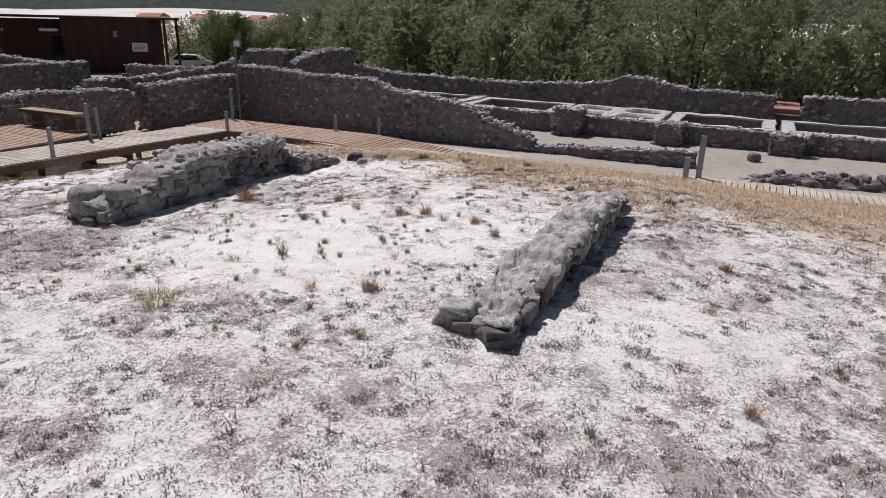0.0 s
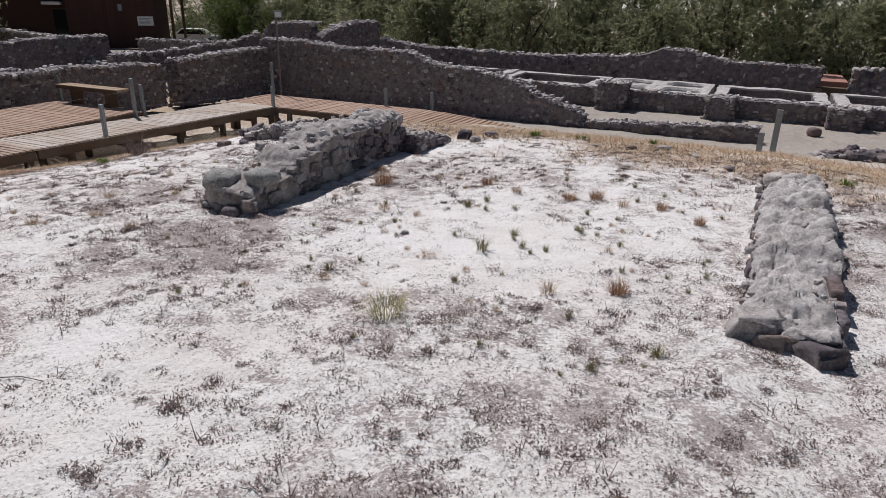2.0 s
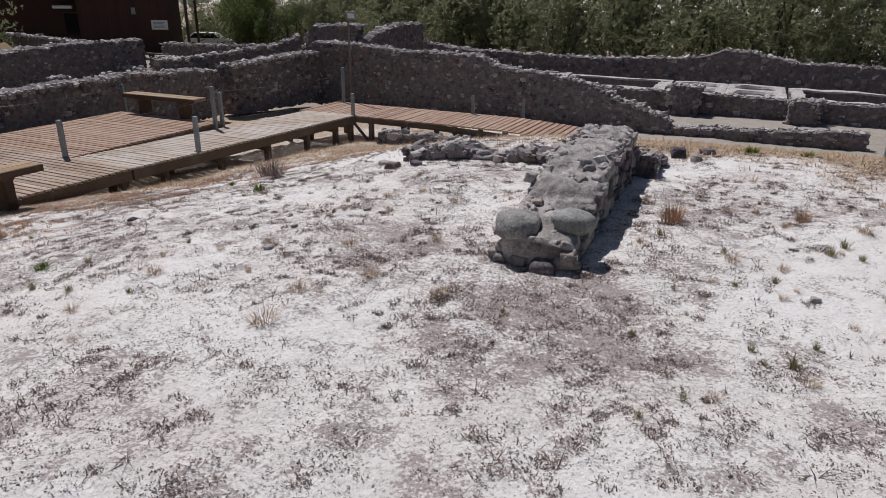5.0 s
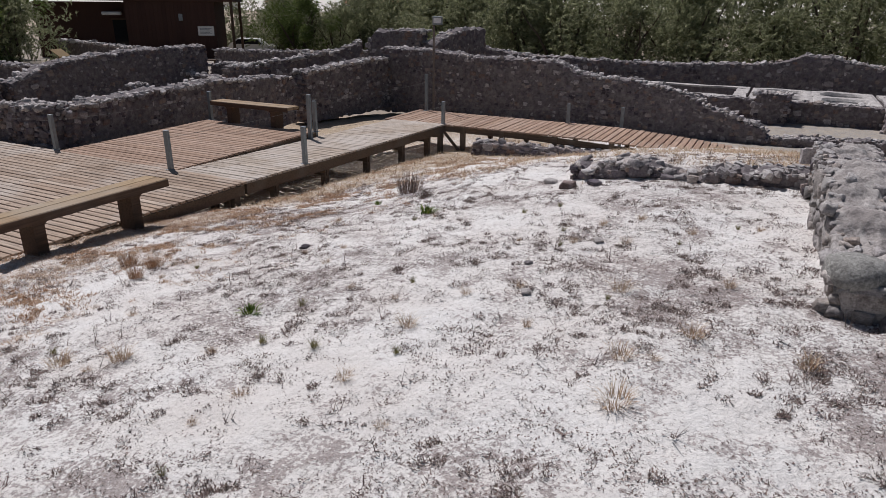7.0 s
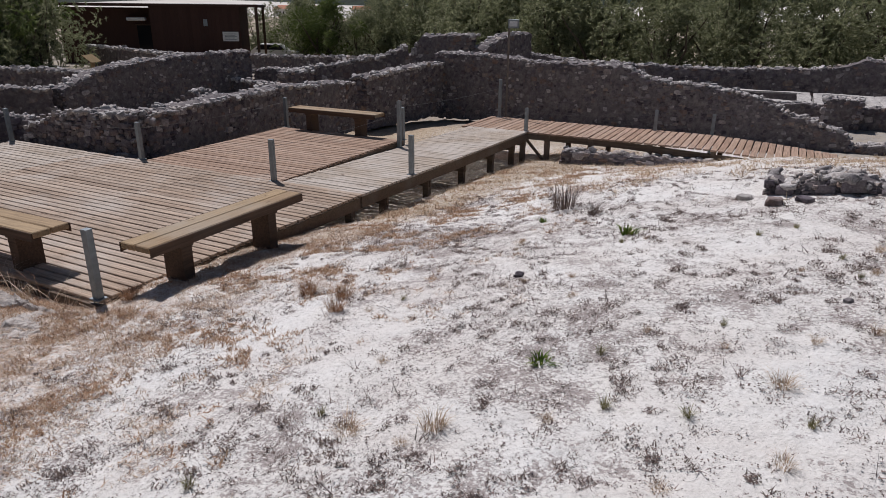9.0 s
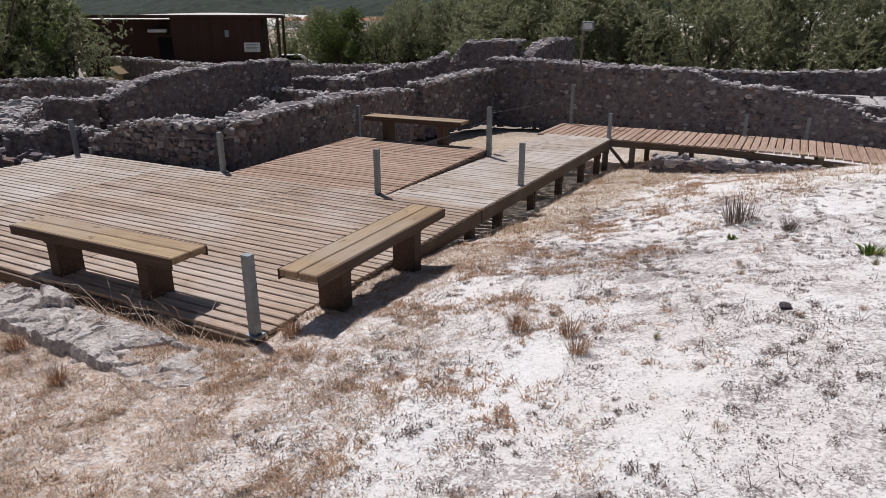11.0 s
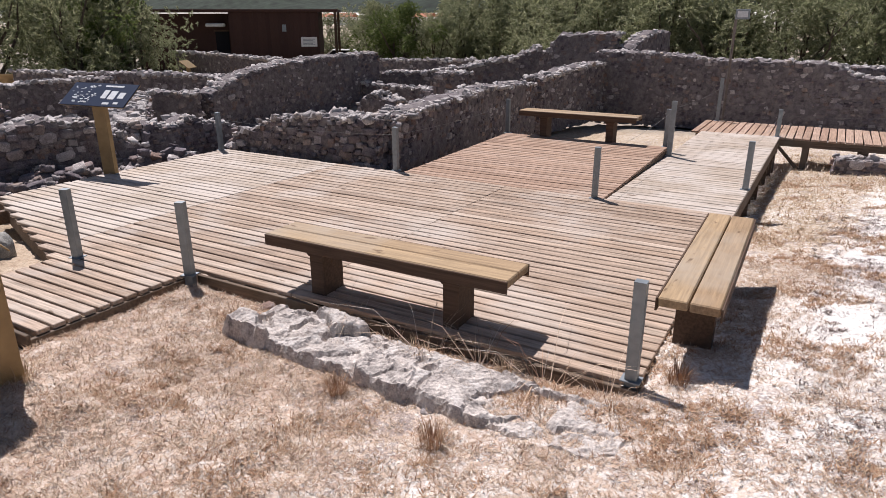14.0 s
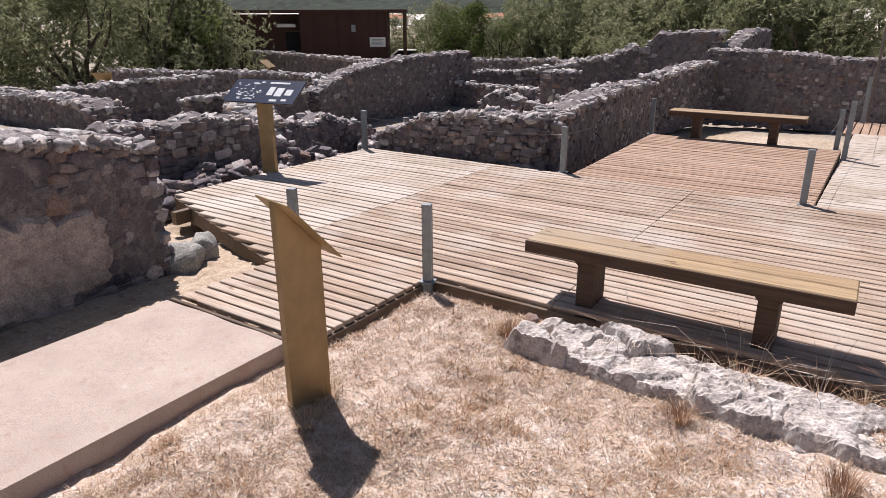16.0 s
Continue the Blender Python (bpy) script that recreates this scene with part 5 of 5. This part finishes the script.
def litter_keep(x, y, r):
    w = noise.noise(Vector((x * 0.62 + 21, y * 0.62, 21)))
    fine_w = noise.noise(Vector((x * 2.6, y * 2.6, 4))) + 0.9 * noise.noise(Vector((x * 7.5, y * 7.5, 6)))
    return not on_deck(x, y) and r.uniform(0, 0.6) < float(litter_cover(x, y, w)) - 0.22 + 0.6 * fine_w


def clump_keep(x, y, r):
    w = noise.noise(Vector((x * 0.62 + 21, y * 0.62, 21)))
    patch = noise.noise(Vector((x * 1.9, y * 1.9, 14))) + 0.8 * noise.noise(Vector((x * 4.6, y * 4.6, 16)))
    return not on_deck(x, y) and r.uniform(0, 0.4) < float(litter_cover(x, y, w)) - 0.38 + 0.75 * patch


def straw_keep(x, y, r):
    w = noise.noise(Vector((x * 0.62 + 21, y * 0.62, 21)))
    fine_w = noise.noise(Vector((x * 2.5, y * 2.5, 8)))
    return not on_deck(x, y) and r.uniform(0, 1) < float(straw_cover(x, y, w)) + 0.5 * fine_w - 0.15


def russet_keep(x, y, r):
    fine_w = noise.noise(Vector((x * 1.7, y * 1.7, 31))) + 0.6 * noise.noise(Vector((x * 5, y * 5, 33)))
    near_deck = 1.0 - float(smooth(1.0, 3.4, x - 0.1 * y))
    return not on_deck(x, y) and r.uniform(0, 0.6) < fine_w * near_deck


nr = np.random.default_rng(4)
scatter("dry_litter", "grey-brown crumbs of dead mat plants on sand", "litter", M_TWIG, spots(nr, 40000, 0.8, 16.0, -3.4, 5.5, litter_keep), 9, 0.012, 0.0036, 0.06, nr, 0.6)
scatter("mat_plants", "low dark mat plants in patches on sand", "dry plants", M_TWIG, spots(nr, 5400, 0.8, 16.0, -3.4, 5.5, clump_keep), 56, 0.022, 0.0027, 0.055, nr, 0.3)
scatter("dry_sprigs", "small dry grey sprigs on sand", "dry plants", M_TWIG, spots(nr, 3000, 0.8, 16.0, -3.4, 5.5, litter_keep), 9, 0.03, 0.002, 0.03, nr, 0.4)
scatter("dry_seedlings", "thin dry seedlings standing on sand", "dry plants", M_TWIG, spots(nr, 800, 1.0, 15.5, -3.4, 5.5, litter_keep), 7, 0.08, 0.0025, 0.03, nr, 0.15)
scatter("straw_mat", "tan dry grass mat on the ground", "dry grass", M_STRAW_PALE, spots(nr, 24000, -3.75, 3.6, -4.3, 3.0, straw_keep), 10, 0.042, 0.0024, 0.05, nr, 0.5)
scatter("straw_bank", "tan dry grass on the sloping bank", "dry grass", M_STRAW, spots(nr, 14000, 0.0, 16.0, 3.5, 13.0, straw_keep), 8, 0.10, 0.0045, 0.08, nr, 0.45)
scatter("russet_mat", "rust-red dry mat plants on the ground", "dry plants", M_RUSSET, spots(nr, 6500, -3.7, 4.5, -3.4, 9.0, russet_keep), 14, 0.04, 0.0035, 0.05, nr, 0.4)

# ---- hut ----
hut = thing("hut", "dark brown timber-clad flat-roofed hut beyond the ruins", "hut", (-33.8, 37.2, -1.9), 36.0)
body = part("body", boxed((-6.6, 0, 0), (0, 5.0, 4.4)), M_HUT, hut)
for k in range(22):
    part("cladding_board", boxed((-6.58 + 0.3 * k, -0.03, 0.05), (-6.58 + 0.3 * k + 0.294, 0.0, 4.35), 0.003), M_HUT, body)
part("side_body", boxed((-13.5, 1.2, 0), (-6.6, 5.0, 4.3)), M_HUT, hut)
part("roof", boxed((-13.8, -0.25, 4.4), (1.5, 5.3, 4.6), 0.02), M_HUT, hut)
door = part("door", boxed((-7.9, 1.13, 0), (-6.9, 1.2, 3.0)), M_GLASS_DARK, hut, "dark doorway")
part("door_frame", boxed((-8.0, 1.1, 3.0), (-6.8, 1.2, 3.1)), M_DARKWOOD, door)
part("lamp", boxed((-8.4, 0.3, 3.35), (-7.0, 0.8, 3.6), 0.06), M_WHITE, hut, "white awning light")
notice = part("notice_board", boxed((-1.35, -0.09, 1.9), (-0.15, -0.035, 2.6), 0.01), M_WHITE, hut, "white notice board")
for k in range(5):
    part("print", boxed((-1.2, -0.094, 2.02 + 0.1 * k), (-0.3 - 0.15 * (k % 2), -0.091, 2.06 + 0.1 * k)), M_STEEL, notice)
part("vent", boxed((-2.7, -0.06, 3.0), (-2.4, -0.03, 3.5)), M_STEEL, hut, "small grey vent")
for y in (-0.1, 4.8):
    part("porch_post", boxed((1.2, y, 0), (1.4, y + 0.2, 4.4)), M_DARKWOOD, hut)


def far_bench(at, turn, label, length=2.2):
    b = thing("far_bench", label, "bench", at, turn, "distant benches")
    part("seat", boxed((-length / 2, -0.2, 0.40), (length / 2, 0.2, 0.47), 0.01), M_DARKWOOD, b)
    for x in (-length * 0.3, length * 0.3):
        part("leg", boxed((x - 0.1, -0.15, 0), (x + 0.1, 0.15, 0.4)), M_DARKWOOD, b)


far_bench((-27.5, 30.0, -1.55), 5, "dark timber bench near the hut")
far_bench((-24.0, 36.0, -1.85), 0, "dark timber bench beside the car park")
far_bench((15.5, 33.5, -1.1), -5, "dark timber bench beyond the boundary wall", 3.4)
table = thing("picnic_table", "dark timber picnic table beyond the boundary wall", "table", (20.5, 33.0, -1.1), -5)
part("tabletop", boxed((-1.3, -0.4, 0.72), (1.3, 0.4, 0.78), 0.01), M_DARKWOOD, table)
for y in (-0.75, 0.75):
    part("seat", boxed((-1.3, y - 0.14, 0.42), (1.3, y + 0.14, 0.47), 0.01), M_DARKWOOD, table)
for x in (-0.9, 0.9):
    part("leg", boxed((x - 0.06, -0.8, 0.0), (x + 0.06, 0.8, 0.42)), M_DARKWOOD, table)
    part("support", boxed((x - 0.05, -0.3, 0.42), (x + 0.05, 0.3, 0.72)), M_DARKWOOD, table)
fence = thing("timber_fence", "low dark timber fence beyond the ruins", "fence", (-22.0, 40.0, -1.9))
for k in range(7):
    part("post", boxed((-7 + 2.2 * k, 0, 0), (-6.85 + 2.2 * k, 0.15, 1.0)), M_DARKWOOD, fence)
for z in (0.45, 0.85):
    part("rail", boxed((-7, 0.02, z), (6.4, 0.1, z + 0.1)), M_DARKWOOD, fence)
steps = thing("gate_steps", "red brick paved step in the gateway of the boundary wall", "steps", (13.78, 26.8, -1.0))
# Dark front block: the riser's shade is put into its colour.
part("step", boxed((-0.5, 0.0, 0.0), (0.5, 0.4, 0.62), 0.01), M_FRAME, steps)
part("paving", boxed((-0.5, 0.4, 0.0), (0.5, 3.6, 0.82), 0.01), M_REDSTEP, steps)

car = thing("car", "white car parked beside the hut", "car", (-37.2, 44.9, -2.0), 30)
part("body", prism(((-2.0, 0.35), (2.0, 0.35), (2.05, 0.75), (1.2, 0.92), (0.6, 1.42), (-1.2, 1.45), (-1.9, 0.95), (-2.05, 0.75)), "y", -0.82, 0.82), M_WHITE, car)
part("window", prism(((1.02, 0.95), (0.55, 1.36), (-1.12, 1.38), (-1.6, 0.98)), "y", -0.835, 0.835), M_GLASS_DARK, car)
for x in (-1.25, 1.3):
    for y in (-0.75, 0.75):
        part("wheel", tube(((x, y - 0.1, 0.32), (x, y + 0.1, 0.32)), 0.32, 16), M_RUBBER, car)

# ---- trees ----
def crown_mesh(seed, radius, tall, number, size, mat, lobes=22):
    r = np.random.default_rng(seed)
    centres = np.stack([r.normal(0, radius * 0.42, lobes), r.normal(0, radius * 0.42, lobes), r.uniform(0.05, 0.86, lobes) * tall], -1)
    radii = radius * r.uniform(0.18, 0.5, lobes) * (1.15 - 0.5 * centres[:, 2] / tall)
    plumes = number // 16
    pick = r.integers(0, lobes, plumes)
    d = r.normal(0, 1, (plumes, 3))
    d /= np.linalg.norm(d, axis=1, keepdims=True)
    rad = radii[pick] * np.clip(r.uniform(0.2, 1.0, plumes) ** 0.45, 0, 1) * (1 + 0.16 * r.normal(0, 1, plumes))
    root = centres[pick] + d * rad[:, None] * np.array([1, 1, 1.15])
    root[:, 2] = np.maximum(root[:, 2], 0.05 + 0.1 * r.random(plumes))
    sway = r.normal(0, 0.35, (lobes, 3))
    way = d * 0.75 + r.normal(0, 0.22, (plumes, 3)) + sway[pick] + np.array([0, 0, 0.5])
    way /= np.linalg.norm(way, axis=1, keepdims=True)
    reach = size * r.uniform(1.2, 3.0, plumes)
    # every plume: sixteen thin sprigs along a stem that bends over at its tip
    k = np.repeat(np.arange(plumes), 16)
    number = len(k)
    step = np.tile(np.linspace(0.0, 1.0, 16), plumes)
    c = root[k] + way[k] * (reach[k] * step)[:, None] - np.array([0, 0, 1.0]) * (0.35 * reach[k] * step ** 2)[:, None] + r.normal(0, size * 0.16, (number, 3))
    along = way[k] + r.normal(0, 0.42, (number, 3)) - np.array([0, 0, 0.5]) * step[:, None]
    along /= np.linalg.norm(along, axis=1, keepdims=True)
    side = np.cross(along, r.normal(0, 1, (number, 3)))
    side /= np.linalg.norm(side, axis=1, keepdims=True) + 1e-9
    l = size * r.uniform(0.7, 1.7, number)[:, None]
    w = size * 0.17 * r.uniform(0.6, 1.4, number)[:, None]
    v = np.stack([c - side * w, c + side * w, c + along * l], 1).reshape(-1, 3)
    mesh = raw_mesh("crown", v.tolist(), np.arange(3 * number).reshape(-1, 3).tolist())
    mesh.materials.append(mat)
    return mesh


def wood_mesh(seed, radius, tall):
    r = random.Random(seed)
    bm = bmesh.new()
    for k in range(6):
        a = r.uniform(0, math.tau)
        pts = [Vector((0.12 * math.cos(a), 0.12 * math.sin(a), -0.2))]
        d = Vector((0.35 * math.cos(a), 0.35 * math.sin(a), 0.9))
        for j in range(6):
            d = (d + Vector((r.uniform(-0.35, 0.35), r.uniform(-0.35, 0.35), 0.1))).normalized()
            pts.append(pts[-1] + d * tall * 0.14)
        one = tube(pts, [0.10 - 0.014 * i for i in range(7)], 6)
        tmp = bpy.data.meshes.new("limb")
        one.to_mesh(tmp)
        one.free()
        bm.from_mesh(tmp)
        bpy.data.meshes.remove(tmp)
    mesh = bpy.data.meshes.new("trunk")
    bm.to_mesh(mesh)
    bm.free()
    mesh.materials.append(M_BARK)
    return mesh


TREE_KINDS = []
for k, (mat, radius, tall, number) in enumerate(((M_LEAF, 2.7, 5.2, 18000), (M_LEAF, 3.0, 5.6, 20000), (M_LEAF, 2.4, 4.6, 16000), (M_LEAF_DARK, 2.2, 4.8, 15000), (M_LEAF, 2.8, 5.0, 18000))):
    TREE_KINDS.append((crown_mesh(50 + k, radius, tall, int(number * 1.5), 0.135, mat), wood_mesh(70 + k, radius, tall)))
tr = random.Random(23)


def tree(x, y, scale, kind=None, base=-1.15, label="feathery grey-green tamarisk tree behind the ruins"):
    crown, wood = TREE_KINDS[tr.randrange(5) if kind is None else kind]
    t = thing("tree", label, "tree", (x, y, min(base, height(x, y) + 0.05)), tr.uniform(0, 360), "trees round the ruins")
    t.scale = (scale, scale, scale * tr.uniform(0.9, 1.15))
    link_mesh("trunk", wood, None, t)
    link_mesh("crown", crown, None, t)


x = -7.0
while x < 42:
    tree(x, 33.0 + tr.uniform(-1.6, 1.2) + 0.06 * max(0, x - 5) ** 1.3, tr.uniform(0.95, 1.25), tr.choice((0, 1, 2, 4)))
    x += tr.uniform(2.6, 3.6)
x = -14.0
while x < 45:
    tree(x, 39.5 + tr.uniform(-1.5, 1.5), tr.uniform(1.2, 1.6), tr.choice((0, 1, 3, 4)))
    x += tr.uniform(4.4, 5.6)
for x, y, s, k in ((-10.5, 37.0, 1.0, 0), (-14.0, 40.5, 1.05, 1), (-17.5, 44.0, 1.1, 4), (-20.5, 46.0, 1.1, 0), (-23.5, 46.5, 1.0, 1), (-25.6, 45.8, 0.95, 2), (-27.8, 44.6, 0.9, 4), (-30.4, 43.0, 1.15, 3), (-33.6, 45.6, 1.0, 0), (-36.5, 47.5, 1.0, 4), (-24.5, 52.0, 1.2, 4), (-28.6, 49.0, 1.0, 0), (-32.5, 48.5, 1.0, 2),
                   (-21.0, 51.5, 1.2, 1), (-27.0, 56.0, 1.2, 1), (-32.0, 57.0, 1.1, 4), (-36.5, 52.0, 1.0, 0),
                   (-29.5, 52.0, 0.75, 1), (-34.0, 54.0, 0.8, 0), (-38.5, 53.0, 0.85, 4), (-18.0, 51.0, 1.1, 2), (-12.0, 47.0, 1.15, 4), (-42.0, 56.0, 0.9, 3), (-8.0, 36.0, 1.0, 1), (-15.5, 36.5, 0.55, 2), (-36.0, 60.0, 0.9, 2),
                   (-32.6, 20.4, 0.9, 0), (-33.5, 19.0, 1.15, 3), (-32.0, 16.5, 1.1, 1), (-36.8, 22.6, 1.0, 3), (-32.5, 12.5, 1.15, 4), (-35.0, 9.0, 1.2, 0), (-39.0, 20.0, 1.4, 1), (-40.0, 13.0, 1.4, 4), (-44.0, 24.0, 1.3, 3),
                   (-33.5, 5.0, 1.1, 2), (-40.0, 6.0, 1.4, 1), (-36.5, 1.0, 1.3, 3), (-50.0, 27.0, 1.3, 4), (-41.0, 47.0, 0.75, 1), (-38.8, 49.0, 0.85, 4)):
    tree(x, y, s, k)

# ---- distance ----
def ridge(name, label, x0, x1, y, depth, high, mat, rough, base=-2.0, lift=0.0, turn=0.0):
    verts, faces = [], []
    nu, nv = 160, 8
    for i in range(nu + 1):
        for j in range(nv + 1):
            x, v = x0 + (x1 - x0) * i / nu, j / nv
            h = (high * (0.72 + 0.4 * noise.noise(Vector((x * 0.004, y, 1)))) + rough * noise.noise(Vector((x * 0.06, v * 9, y)))) * math.sin(math.pi * min(1, v * 1.0) * 0.5) ** 0.8
            verts.append((x, y + depth * v, base + lift + h))
    for i in range(nu):
        for j in range(nv):
            q = i * (nv + 1) + j
            faces.append((q, q + nv + 1, q + nv + 2, q + 1))
    return tagged(link_mesh(name, raw_mesh(name, verts, faces), mat), label, "backdrop", kind="structure")


ridge("backdrop_dune", "white sand flats in the distance", -1900, 900, 330, 330, 15, M_DUNE, 1.2)
ridge("backdrop_hill", "dark wooded hills on the horizon", -2600, 1800, 680, 300, 80, M_HILL, 8.0)
hr = random.Random(9)
for x, y, w in ((-330, 300, 14), (-300, 310, 18), (-268, 320, 12), (-240, 305, 10), (-205, 330, 16), (-180, 315, 12), (-225, 340, 14), (-360, 320, 16)):
    h = thing("house", "small white house with clay roof far off", "house", (x, y, -1.2), hr.uniform(-15, 15), "distant houses")
    part("wall", boxed((-w / 2, -4, 0), (w / 2, 4, 4.2)), M_WHITE, h)
    part("roof", prism(((-4.6, 4.2), (4.6, 4.2), (0, 6.2)), "x", -w / 2 - 0.4, w / 2 + 0.4), M_ROOFTILE, h)
    for k in range(3):
        part("window", boxed((-w / 2 + w * (0.2 + 0.25 * k), -4.03, 1.4), (-w / 2 + w * (0.2 + 0.25 * k) + 1.1, -4.0, 2.7)), M_GLASS_DARK, h)

# ---- pieces: boards and wall stones ----
for mesh, parent, m in BOARDS:
    ob = new("board", mesh)
    ob.parent, ob.matrix_basis = parent, m
MIDDLE = Vector((2.0, 0.0, 0.5))
for core, places, cap, shapes in STONE_JOBS:
    places.sort(key=lambda m: (m.translation - MIDDLE).length)
    near_ones, rest = places[:cap], places[cap:]
    for k, m in enumerate(near_ones):
        ob = new("stone", shapes[rng.randrange(len(shapes))])
        ob.parent, ob.matrix_basis = core, m
    if rest:
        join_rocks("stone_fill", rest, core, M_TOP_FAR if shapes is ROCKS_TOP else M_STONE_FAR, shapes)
